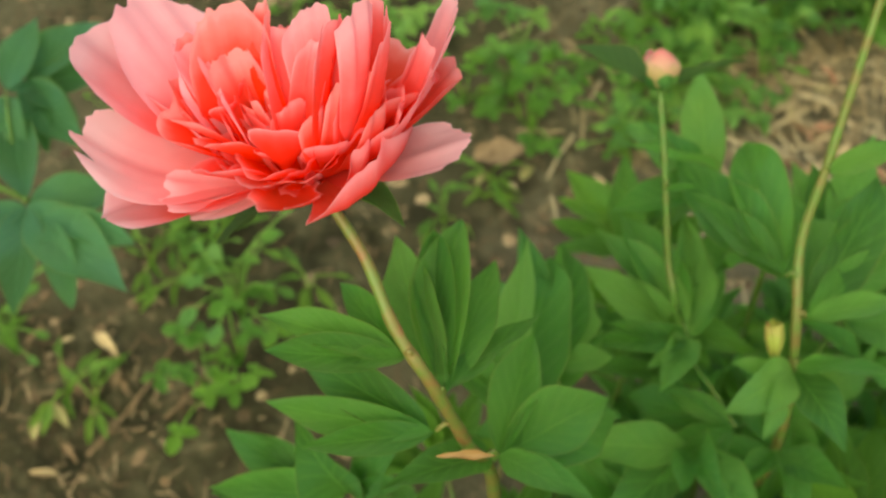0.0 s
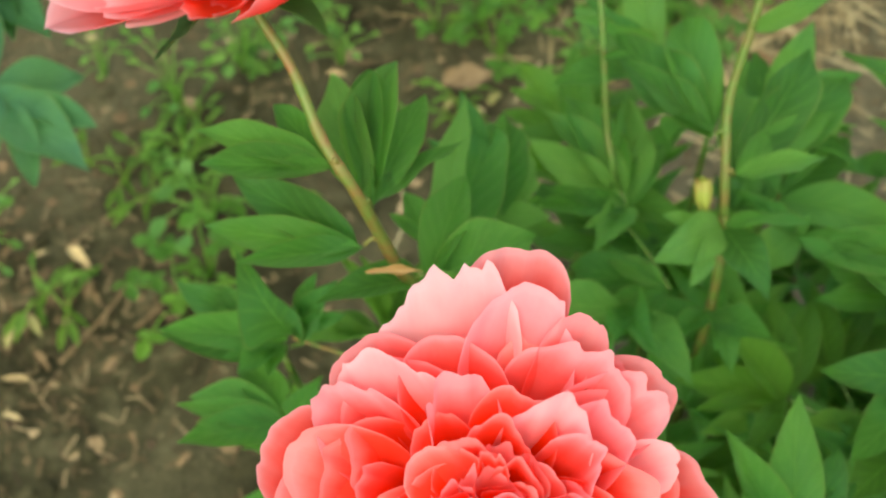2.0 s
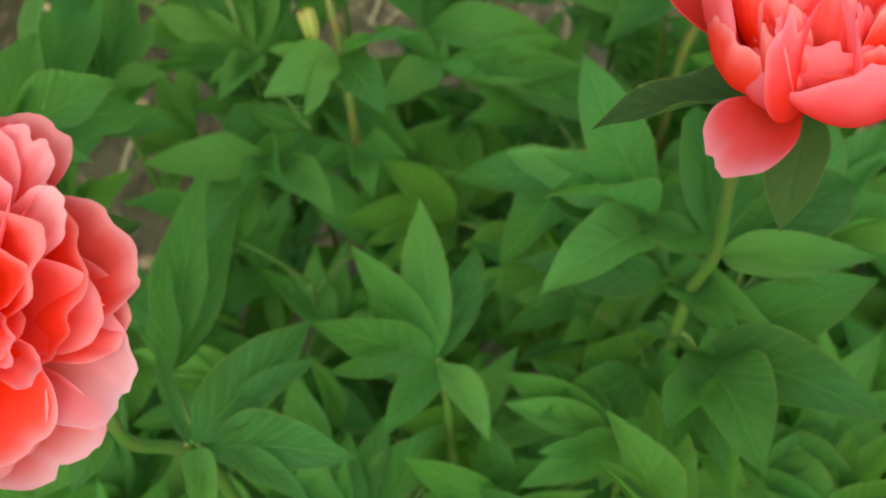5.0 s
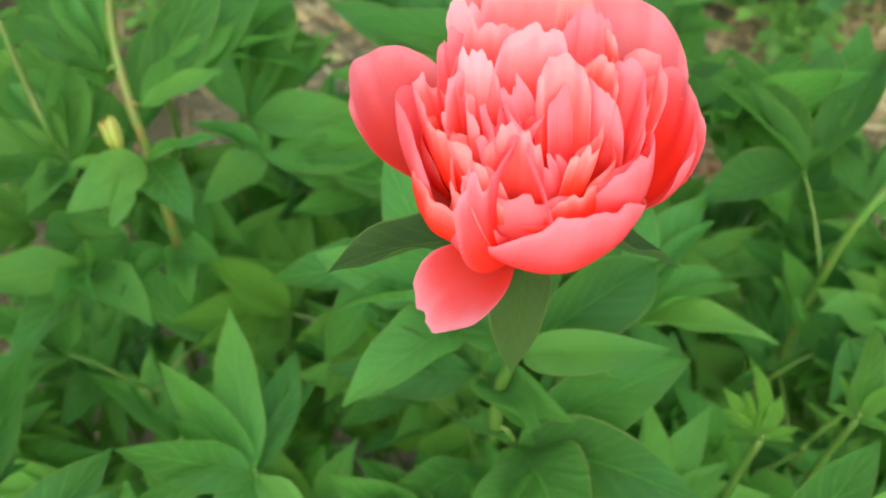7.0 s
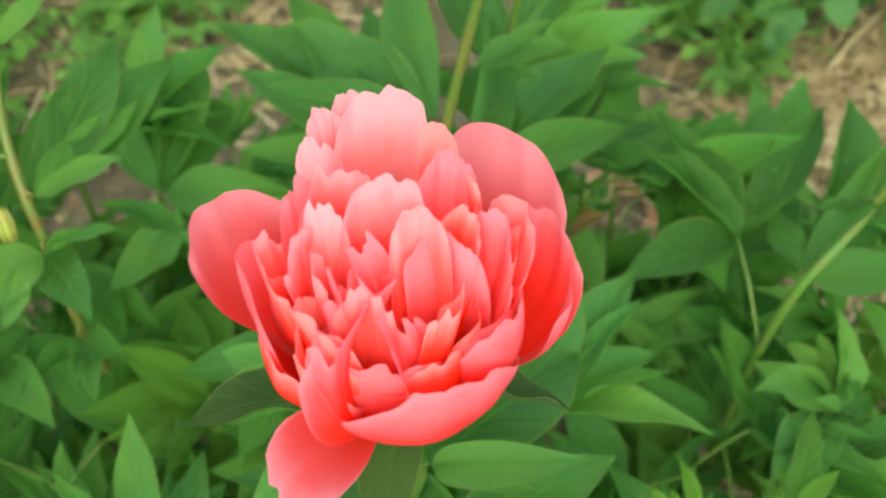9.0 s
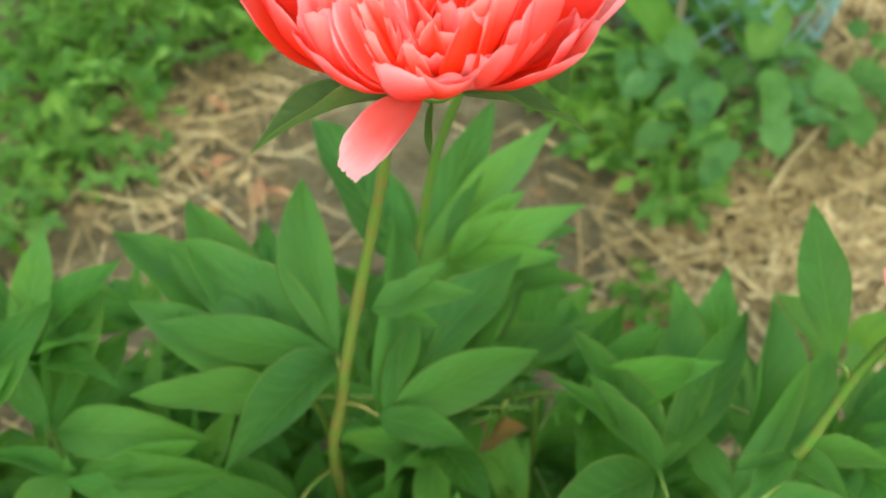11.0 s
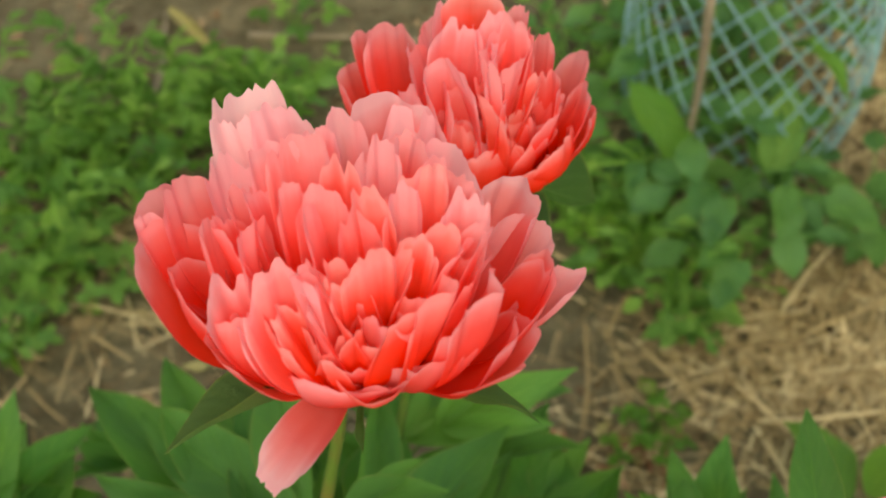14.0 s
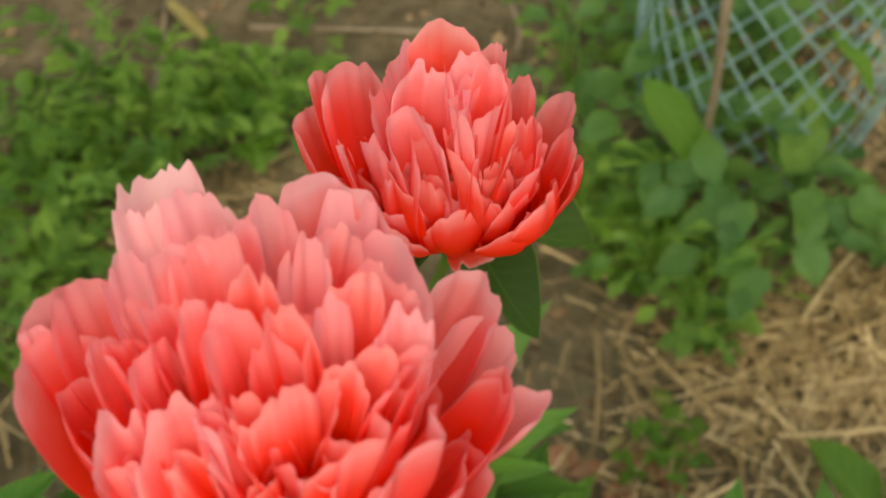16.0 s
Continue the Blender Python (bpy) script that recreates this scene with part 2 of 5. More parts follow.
def smooth_path(points, per=6):
    """A Catmull-Rom curve through the points."""
    p = [Vector(q) for q in points]
    p = [p[0] * 2 - p[1]] + p + [p[-1] * 2 - p[-2]]
    out = []
    for k in range(1, len(p) - 2):
        a, b, c, d = p[k - 1:k + 3]
        for s in range(per):
            t = s / per
            out.append(0.5 * ((2 * b) + (c - a) * t + (2 * a - 5 * b + 4 * c - d) * t * t + (3 * b - a - 3 * c + d) * t ** 3))
    return out + [p[-2]]


def tube(points, radii, sides=8, start=0):
    """Rings of a round tube along the points, closed at both ends."""
    verts, faces = [], []
    n = len(points)
    side = Vector((1, 0, 0.13))
    for k, q in enumerate(points):
        d = (points[min(k + 1, n - 1)] - points[max(k - 1, 0)]).normalized()
        side = (side - d * side.dot(d)).normalized()
        up = d.cross(side)
        r = radii[k]
        for s in range(sides):
            a = 2 * math.pi * s / sides
            verts.append(q + (side * math.cos(a) + up * math.sin(a)) * r)
    for k in range(n - 1):
        for s in range(sides):
            t = (s + 1) % sides
            faces.append((start + k * sides + s, start + k * sides + t, start + (k + 1) * sides + t, start + (k + 1) * sides + s))
    faces.append(tuple(start + s for s in reversed(range(sides))))
    faces.append(tuple(start + (n - 1) * sides + s for s in range(sides)))
    return verts, faces


# ---- leaves ----
def blade(rng, width, droop, fold, twist, wave, tip=1.0, belly=0.42, nu=9, nv=17):
    """One leaf blade of length 1 along +y, its upper side towards +z."""
    verts, uvs = [], []
    ph = rng.uniform(0, 6.28)
    lean = rng.uniform(-0.07, 0.07)
    a = belly / (1 - belly) * 0.9 * tip
    peak = belly ** a * (1 - belly) ** (0.9 * tip)
    for j in range(nv):
        v = j / (nv - 1)
        half = 0.5 * width * (max(v, 1e-4) ** a * max(1 - v, 0) ** (0.9 * tip)) / peak + 0.006 * (1 - v)
        for i in range(nu):
            u = 2 * i / (nu - 1) - 1
            x = u * half + lean * math.sin(v * 3.14)
            z = -droop * v * v + fold * abs(u) ** 1.8 * half + wave * math.sin(v * 11 + ph + u * 1.3) * abs(u) * half
            z += twist * u * half * v + 0.03 * math.sin(v * 5 + ph)
            verts.append((x, v * (1 - 0.06 * droop), z))
            uvs.append((0.5 + 0.5 * u, v))
    return verts, uvs, grid_faces(nu, nv)


def leaflet_mesh(k, material, lobes=0):
    rng = random.Random(100 + k)
    verts, uvs, faces = blade(rng, 1.0, rng.uniform(0.05, 0.30), rng.uniform(0.08, 0.40), rng.uniform(-0.3, 0.3), rng.uniform(0.04, 0.12),
                              rng.uniform(1.1, 1.45), rng.uniform(0.38, 0.48))
    for s in range(lobes):
        sign = -1 if (s + k) % 2 else 1
        bv, bu, bf = blade(rng, 0.8, rng.uniform(0.1, 0.3), 0.3, 0.2 * sign, 0.06, 0.95, 0.45)
        size, at = rng.uniform(0.52, 0.66), rng.uniform(0.16, 0.28)
        ang = sign * rng.uniform(0.34, 0.55)
        base = len(verts)
        for (x, y, z) in bv:
            # the x axis is squeezed later with the leaflet's width, so lobes are stretched here
            X, Y = x * 0.36 * math.cos(ang) + y * math.sin(ang), -x * 0.36 * math.sin(ang) + y * math.cos(ang)
            verts.append((X * size / 0.36, at + Y * size, z * size - 0.012))
        uvs += bu
        faces += [tuple(base + i for i in f) for f in bf]
    return mesh_of("leaflet", verts, faces, material, uvs)


LEAFLETS = {}


def leaflet_of(material, k, lobed=False):
    key = (material.name, k, lobed)
    if key not in LEAFLETS:
        LEAFLETS[key] = leaflet_mesh(k + (50 if lobed else 0), material, 1 + k % 2 if lobed else 0)
    return LEAFLETS[key]


def leaf_frame(a, b, width, rng, up=(0.0, -0.30, 1.0)):
    """The pose that lays a leaflet from a to b with its upper side towards up."""
    y = Vector(b) - Vector(a)
    size = y.length
    y.normalize()
    z = Vector(up) + Vector((rng.uniform(-0.35, 0.35), rng.uniform(-0.35, 0.35), 0))
    z = z - y * z.dot(y)
    if z.length < 0.05:
        z = Vector((0, -1, 0.2)) - y * Vector((0, -1, 0.2)).dot(y)
    z.normalize()
    x = y.cross(z)
    m = Matrix((x, y, z)).transposed().to_4x4()
    m.translation = a
    return m @ Matrix.Diagonal((size * width, size, size * 0.8, 1))


STEM_SEED = [0]


def peony_stem(label, path, leaves, radius=0.0032, leaf_material=None, skin=None, lobed=0.4, category="plant"):
    """A stem through the path, from the ground up, with compound leaves: an origin and leaflet tips with their width."""
    STEM_SEED[0] += 1
    rng = random.Random(STEM_SEED[0] * 7)
    base = Vector(path[0])
    root = tagged(new("peony_stem"), label, category, "peony stems of the bed")
    root.matrix_basis = Matrix.Translation(base)
    pts = [q - base for q in smooth_path(path)]
    n = len(pts)
    radii = [radius * (1.25 - 0.5 * k / (n - 1)) * (1 + 0.06 * math.sin(k * 1.7)) for k in range(n)]
    v, f = tube(pts, radii, 10)
    child("stem", mesh_of("stem", v, f, skin or STEM), root)
    for origin, tips in leaves:
        o = Vector(origin) - base
        low = [q for q in pts if q.z < o.z - 0.005] or [pts[0]]
        node = min(low, key=lambda q: (q - o).length + 0.4 * abs(q.z - o.z))
        near = min(pts, key=lambda q: (q - o).length)
        if (near - o).length < 0.035:
            node = near
        pet = smooth_path([node, node * 0.45 + o * 0.55 + Vector((0, 0, 0.006)), o + Vector((0, 0, 0.0015))], 4)
        v, f = tube(pet, [0.0016 - 0.0006 * k / len(pet) for k in range(len(pet))], 6)
        leaf = child("leaf", mesh_of("petiole", v, f, skin or STEM), root)
        for (x, y, z, w) in tips:
            tip = Vector((x, y, z)) - base
            start = o + (tip - o) * rng.uniform(0.0, 0.05)
            is_lobed = rng.random() < lobed and w > 0.33
            me = leaflet_of(leaf_material or LEAF, rng.randrange(7), is_lobed)
            child("leaflet", me, leaf, leaf_frame(start, tip, w * (0.94 if not is_lobed else 0.84), rng))
    return root


# ---- blooms ----
def petal_mesh(rng, az, r0, z0, th0, th1, length, width, cup, ruffle, ragged, material, nu=21, nv=15, centre=(0.0, 0.0), twist=0.0, taper=0.0):
    """A petal in the bloom's own space: it starts at radius r0 and height z0, and bends from th0 to th1 degrees off the axis."""
    steps = 24
    r, z, line = r0, z0, [(r0, z0, radians(th0))]
    for s in range(steps):
        th = radians(th0 + (th1 - th0) * ((s + 0.5) / steps) ** 1.2)
        r, z = r + math.sin(th) * length / steps, z + math.cos(th) * length / steps
        line.append((r, z, th))
    p1, p2, p3 = (rng.uniform(0, 6.28) for _ in range(3))
    cut = rng.uniform(-0.5, 0.5)
    depth = rng.uniform(0.0, 0.55) * ragged
    skew = rng.uniform(-0.17, 0.17)
    jag = ragged * rng.random() * 1.35
    ca, sa = math.cos(az), math.sin(az)
    verts, uvs = [], []
    for j in range(nv):
        for i in range(nu):
            u = 2 * i / (nu - 1) - 1
            teeth = jag * (0.08 * math.sin(u * 5 + p1) + 0.12 * math.sin(u * 16 + p2) * max(0.0, 0.25 + math.sin(u * 2.6 + p3))) * (1 if j == nv - 1 else 0.5 if j == nv - 2 else 0.1)
            round_off = 0.92 * (1 - math.sqrt(max(0.0, 1 - (0.985 * abs(u)) ** 2.3))) + depth * math.exp(-((u - cut) / 0.13) ** 2) - teeth - skew * u
            v = j / (nv - 1) * max(1 - 0.5 * width / length * round_off, 0.2)
            k = min(max(v, 0.0), 1.0) * steps
            a = min(int(k), steps - 1)
            t = k - a
            rr = line[a][0] * (1 - t) + line[a + 1][0] * t
            zz = line[a][1] * (1 - t) + line[a + 1][1] * t
            th = line[a][2]
            s = min(v / 0.66, 1.0)
            half = 0.5 * width * (0.20 + 0.80 * s * s * (3 - 2 * s)) * (1 - 0.10 * max(v - 0.8, 0) / 0.2)
            half *= 1 - taper * max(0.0, v - 0.3) / 0.7
            phi = u * cup
            lateral = half * (math.sin(phi) / cup)
            inward = half * (1 - math.cos(phi)) / cup
            inward += ruffle * width * v * v * (0.9 * math.sin(u * 3.0 + p1 + v * 1.8) + 0.36 * math.sin(u * 6.4 + p3 + v) + 0.14 * math.sin(u * 14.0 + p2) * v * v)
            inward += twist * lateral * v
            x = rr - math.cos(th) * inward
            h = zz + math.sin(th) * inward
            verts.append((centre[0] + x * ca - lateral * sa, centre[1] + x * sa + lateral * ca, h))
            uvs.append((0.5 + 0.5 * u, j / (nv - 1)))
    return mesh_of("petal", verts, grid_faces(nu, nv), material, uvs)


def placed_petal(rng, tip, width, belly, ragged, material, size, cup, ruffle, roll, lean_back, nu=27, nv=15):
    """A petal that grows from the receptacle to its tip, in units of the bloom's size; belly bends it outwards like a cup."""
    tip = Vector(tip)
    rho = math.hypot(tip.x, tip.y)
    start = Vector((tip.x, tip.y, 0)) * (0.15 + 0.3 * max(0.0, 1 - rho / 0.7)) + Vector((0, 0, 0.02))
    lean = lean_back * min(1.0, max(0.0, (tip.z - 0.45) / 0.5))
    flat = Vector((tip.x - start.x, tip.y - start.y, 0))
    elbow = start + flat * belly + Vector((0, 0, (0.12 + 0.9 * lean) * max(tip.z, 0.0)))
    elbow += Vector((rng.uniform(-0.8, 0.8), rng.uniform(-1.2, -0.7), 0)) * lean
    out = Vector((tip.x - elbow.x, tip.y - elbow.y, 0)) * 1.5 * min(lean * 5, 1.0) + flat * 0.5
    out = out.normalized() if out.length > 0.02 else Vector((0, 1, 0))
    lateral = Vector((-out.y, out.x, 0))
    length = (elbow - start).length * 0.55 + (tip - elbow).length * 0.7 + (tip - start).length * 0.22
    p1, p2, p3, p4 = (rng.uniform(0, 40) for _ in range(4))
    skew = rng.uniform(-0.16, 0.16)
    cut, depth = rng.uniform(-0.6, 0.6), rng.choice((0.0, 0.15, 0.5)) * min(ragged, 1.2)
    point, crease = rng.choice((2.6, 2.4, 2.0, 1.6)) if ragged > 0.25 else 2.5, rng.uniform(-0.5, 0.9)
    curl = rng.uniform(-0.16, 0.10) * ruffle / 0.06
    sway = rng.uniform(-0.10, 0.10)
    ratio = 0.5 * width / max(length, 0.2)
    verts, uvs = [], []
    for j in range(nv):
        for i in range(nu):
            u = 2 * i / (nu - 1) - 1
            edge = j / (nv - 1)
            fringe = ragged * (0.17 * noise.noise(Vector((u * 2.2, p1, 0))) + 0.10 * noise.noise(Vector((u * 5.0, p2, 0))) + 0.05 * noise.noise(Vector((u * 15.0, p3, 0))))
            fringe -= max(0.0, ragged - 1.2) * 0.5 * max(0.0, noise.noise(Vector((u * 7.0, p4, 0))))
            off = 0.95 * (1 - math.sqrt(max(0.0, 1 - (0.985 * abs(u)) ** point))) + depth * math.exp(-((u - cut) / 0.10) ** 2) - skew * u
            v = min(1.06, edge * max(1 - ratio * off + fringe * 2.2 * ratio * edge ** 5, 0.25))
            p = start * (1 - v) ** 2 + elbow * (2 * v * (1 - v)) + tip * v * v
            d = ((elbow - start) * (1 - v) + (tip - elbow) * v).normalized()
            face = d.cross(lateral)
            a = roll * v
            side, inner = lateral * math.cos(a) + face * math.sin(a), face * math.cos(a) - lateral * math.sin(a)
            s = min(v / 0.62, 1.0)
            half = 0.5 * width * (0.32 + 0.68 * s * s * (3 - 2 * s))
            phi = u * cup
            across = half * math.sin(phi) / cup + sway * width * math.sin(v * 3.1)
            lift = half * (1 - math.cos(phi)) / cup
            lift += ruffle * width * v * v * (1.5 * noise.noise(Vector((u * 1.5 + p1, v * 1.6, p2))) + 1.1 * noise.noise(Vector((u * 3.6 + p3, v * 1.4, p4))) * (0.4 + abs(u)))
            lift -= crease * ruffle * width * v * math.exp(-(u / 0.16) ** 2)
            lift += curl * width * max(0.0, v - 0.6) ** 2 * 2.2
            verts.append((p + side * across + inner * lift) * size)
            uvs.append((0.5 + 0.5 * u, edge))
    return mesh_of("petal", verts, grid_faces(nu, nv), material, uvs)


TONES = {}


def petals(flower, size, seed, tones, rows, cup=0.9, ruffle=0.07, roll=0.25, wide=1.3, lean_back=0.0):
    """Petals of one bloom by tip, width, belly and raggedness; tones has one letter for each."""
    rng = random.Random(seed)
    for tone, (x, y, z, width, belly, ragged) in zip(tones, rows):
        me = placed_petal(rng, (x, y, z), width * wide, belly, ragged, TONES[tone], size, cup * rng.choice((0.5, 0.8, 1.0, 1.25, 1.6)), ruffle, rng.uniform(-roll, roll), lean_back)
        child("petal", me, flower)


def bloom_frame(stem, base, axis, right):
    z = Vector(axis).normalized()
    x = Vector(right)
    x = (x - z * x.dot(z)).normalized()
    m = Matrix((x, z.cross(x), z)).transposed().to_4x4()
    m.translation = Vector(base) - stem.matrix_basis.translation
    return m


def bloom(stem, base, axis, right, size, seed, rings, extra=(), sepals=(), centres=((0.0, 0.0),), label="", front=0.0, tips=()):
    """A double bloom: rings of petals round the axis from outside in, single petals, and green sepals below. Azimuth 90 points away."""
    rng = random.Random(seed)
    verts, faces = [], []
    prof = ((0.0, -0.10), (0.10, -0.085), (0.17, -0.03), (0.19, 0.0), (0.12, 0.02), (0.0, 0.025))
    for (r, z) in prof:
        for s in range(12):
            a = 2 * math.pi * s / 12
            verts.append((r * size * math.cos(a), r * size * math.sin(a), z * size))
    for k in range(len(prof) - 1):
        for s in range(12):
            t = (s + 1) % 12
            faces.append((k * 12 + s, k * 12 + t, (k + 1) * 12 + t, (k + 1) * 12 + s))
    flower = child("bloom", mesh_of("receptacle", verts, faces, STEM), stem, bloom_frame(stem, base, axis, right), label)
    for (n, az, r0, z0, th0, th1, length, width, cup, ruffle, ragged, mats, spread) in rings:
        for k in range(n):
            a = radians(az + 360.0 * k / n + rng.uniform(-1, 1) * 0.55 * 360.0 / n)
            c, lift = (0.0, 0.0), 0.0
            if spread:
                a, b, d = rng.uniform(0, 6.283), rng.uniform(0, 6.283), abs(spread) * math.sqrt(rng.random())
                m = centres[rng.randrange(len(centres))]
                c = (m[0] + d * math.cos(b), m[1] + d * math.sin(b))
                lift = 0.75 * math.hypot(*c) if spread > 0 else 0.0
            l = length * (rng.uniform(0.9, 1.06) if r0 == rings[0][2] and length == rings[0][6] else rng.uniform(0.82, 1.14)) * (1 - front * max(0.0, -math.sin(a)))
            if spread < 0:
                l *= 1 - 0.45 * math.hypot(*c)
            me = petal_mesh(rng, a, r0 * size, (z0 + lift) * size, th0 + rng.uniform(-9, 9), th1 + rng.uniform(-17, 17), (l - 0.6 * lift) * size,
                            width * size * rng.uniform(0.85, 1.15), cup * rng.uniform(0.8, 1.2), ruffle, ragged, rng.choice(mats),
                            centre=(c[0] * size, c[1] * size), twist=rng.uniform(-0.5, 0.5) * (2.0 if spread else 1.0))
            child("petal", me, flower)
    for (az, r0, z0, th0, th1, length, width, cup, ruffle, ragged, mat, *taper) in extra:
        me = petal_mesh(rng, radians(az), r0 * size, z0 * size, th0, th1, length * size, width * size, cup, ruffle, ragged, mat, taper=taper[0] if taper else 0.0)
        child("petal", me, flower)
    for (az, th, length, width) in sepals:
        a, t = radians(az), radians(th)
        d = Vector((math.cos(a) * math.sin(t), math.sin(a) * math.sin(t), math.cos(t)))
        s = Vector((math.cos(a) * 0.1, math.sin(a) * 0.1, -0.03)) * size
        m = leaf_frame(s, s + d * length * size, width, rng, up=(0.0, 0.0, 1.0))
        child("sepal", leaflet_of(SEPAL, rng.randrange(7)), flower, m, "green leafy sepal")
    inverse = (stem.matrix_basis @ flower.matrix_basis).inverted()
    for (x, y, z, width) in tips:
        tip = inverse @ Vector((x, y, z))
        s = Vector((tip.x, tip.y, 0)).normalized() * 0.12 * size - Vector((0, 0, 0.05 * size))
        child("sepal", leaflet_of(SEPAL, rng.randrange(7)), flower, leaf_frame(s, tip, width, rng, up=(0.0, 0.2, 1.0)), "green leafy sepal")
    return flower


C1, C2, C3 = [CORAL, CORAL, ROSE], [CORAL, CORAL, ROSE, ROSE, PALE], [ROSE, PALE, PALE]


TONES.update(C=CORAL, R=ROSE, P=PALE, B=BLUSH, W=WARM, L=LIGHT)


def bloom_a(stem, base, axis, right, size, tips=()):
    flower = bloom(stem, base, axis, right, size, 11, [
        (10, 30, 0.10, 0.02, 60, 56, 0.84, 0.50, 1.0, 0.06, 0.6, C2, 0),
        (12, 0, 0.10, 0.04, 46, 36, 0.80, 0.36, 1.1, 0.08, 0.9, C1, 0),
        (10, 0, 0.06, 0.05, 36, 14, 0.56, 0.40, 1.3, 0.10, 1.0, C1, 0.30),
        (10, 0, 0.05, 0.05, 30, 0, 0.48, 0.36, 1.5, 0.12, 1.0, C1, 0.30)],
        centres=((0.05, -0.1), (-0.15, 0.1), (0.18, 0.2)),
        label="wide open coral peony bloom with frilled petals", front=0.25, tips=tips)
    petals(flower, size, 110, "BLBLLRRRBBBRRC", (
        (-1.15, 0.59, 0.78, 0.68, 0.6, 0.2), (-1.2, 0.12, 0.45, 0.57, 0.6, 1), (-1.15, -0.13, 0.16, 0.66, 0.6, 0.2), (-0.75, -0.28, 0.22, 0.29, 0.8, 1.2),
        (-0.58, -0.38, 0.1, 0.16, 0.6, 0.8), (-0.22, -0.3, 0.1, 0.61, 0.9, 0.5), (0.46, -0.41, 0.38, 0.67, 1.25, 0.4), (0.95, 0.03, 0.5, 0.34, 0.55, 0.4),
        (0.92, -0.11, 0.12, 0.35, 0.5, 0.5), (1, -0.02, 0.9, 0.33, 0.6, 1), (-0.81, 0.57, 0.95, 0.52, 0.7, 0.4), (-0.28, -0.21, 0.16, 0.34, 0.9, 0.5),
        (-0.1, -0.21, 0.06, 0.37, 0.9, 0.5), (0.08, -0.19, 0.08, 0.36, 0.9, 0.5),
    ), cup=0.7, ruffle=0.06, roll=0.12, wide=1.4, lean_back=0.10)
    petals(flower, size, 111, "PPRBRCCRCRRPL", (
        (0.89, -0.11, 0.76, 0.22, 0.6, 0.9), (0.85, -0.19, 0.62, 0.25, 0.6, 0.9), (0.7, -0.23, 0.55, 0.28, 0.7, 0.6), (-0.49, 0.14, 0.9, 0.33, 0.7, 0.4),
        (-0.76, 0.31, 0.62, 0.33, 0.7, 0.6), (-0.43, 0.21, 0.9, 0.32, 0.7, 0.4), (-0.16, 0.11, 1.05, 0.34, 0.7, 0.4), (0.76, -0.24, 1.1, 0.29, 0.7, 0.6),
        (0.63, -0.29, 0.65, 0.27, 0.8, 0.6), (0.49, -0.3, 0.46, 0.26, 0.9, 0.6), (-0.46, -0.1, 0.38, 0.29, 0.8, 0.5), (-0.46, 0.04, 0.5, 0.22, 0.8, 0.6),
        (-0.55, 0.02, 0.5, 0.2, 0.8, 0.7),
    ), cup=0.8, ruffle=0.09, roll=0.4, wide=1.55, lean_back=0.10)
    petals(flower, size, 112, "PPCRPPCPRCCCR", (
        (0.11, -0.07, 1, 0.24, 0.5, 0.5), (0.31, -0.11, 1.1, 0.24, 0.5, 0.5), (0.04, 0.04, 1.1, 0.26, 0.5, 0.5), (0.47, -0.26, 1.1, 0.22, 0.5, 0.5),
        (0.62, -0.32, 1.2, 0.18, 0.5, 0.6), (0.34, -0.18, 0.95, 0.18, 0.5, 0.6), (-0.23, 0.05, 0.82, 0.28, 0.6, 0.4), (-0.33, 0.03, 0.8, 0.24, 0.6, 0.6),
        (-0.32, 0.02, 0.66, 0.2, 0.6, 0.5), (-0.19, -0, 0.62, 0.23, 0.6, 0.6), (-0.61, 0.15, 0.68, 0.26, 0.6, 0.6), (0.27, -0.24, 0.76, 0.27, 0.5, 0.5),
        (0.15, -0.23, 0.66, 0.2, 0.5, 0.6),
    ), cup=1.0, ruffle=0.11, roll=0.9, wide=1.6, lean_back=0.24)
    petals(flower, size, 113, "CRCCCCRCCRPCC", (
        (0.01, -0.11, 0.62, 0.22, 0.5, 0.7), (0.45, -0.2, 0.8, 0.27, 0.5, 0.4), (0.57, -0.32, 0.76, 0.24, 0.6, 0.4), (-0.16, -0.03, 0.52, 0.17, 0.6, 0.8),
        (-0.27, -0.07, 0.45, 0.2, 0.6, 0.8), (-0.2, -0.16, 0.34, 0.2, 0.6, 0.9), (-0.34, -0.14, 0.4, 0.2, 0.6, 0.8), (0.06, -0.12, 0.5, 0.16, 0.5, 0.9),
        (-0.07, -0.22, 0.34, 0.2, 0.6, 0.9), (0.15, -0.27, 0.36, 0.18, 0.6, 0.9), (0.07, -0.3, 0.24, 0.17, 0.6, 0.8), (0.27, -0.29, 0.4, 0.16, 0.6, 0.8),
        (0.38, -0.32, 0.46, 0.22, 0.6, 0.6),
    ), cup=1.1, ruffle=0.12, roll=1.2, wide=1.6, lean_back=0.24)
    return flower


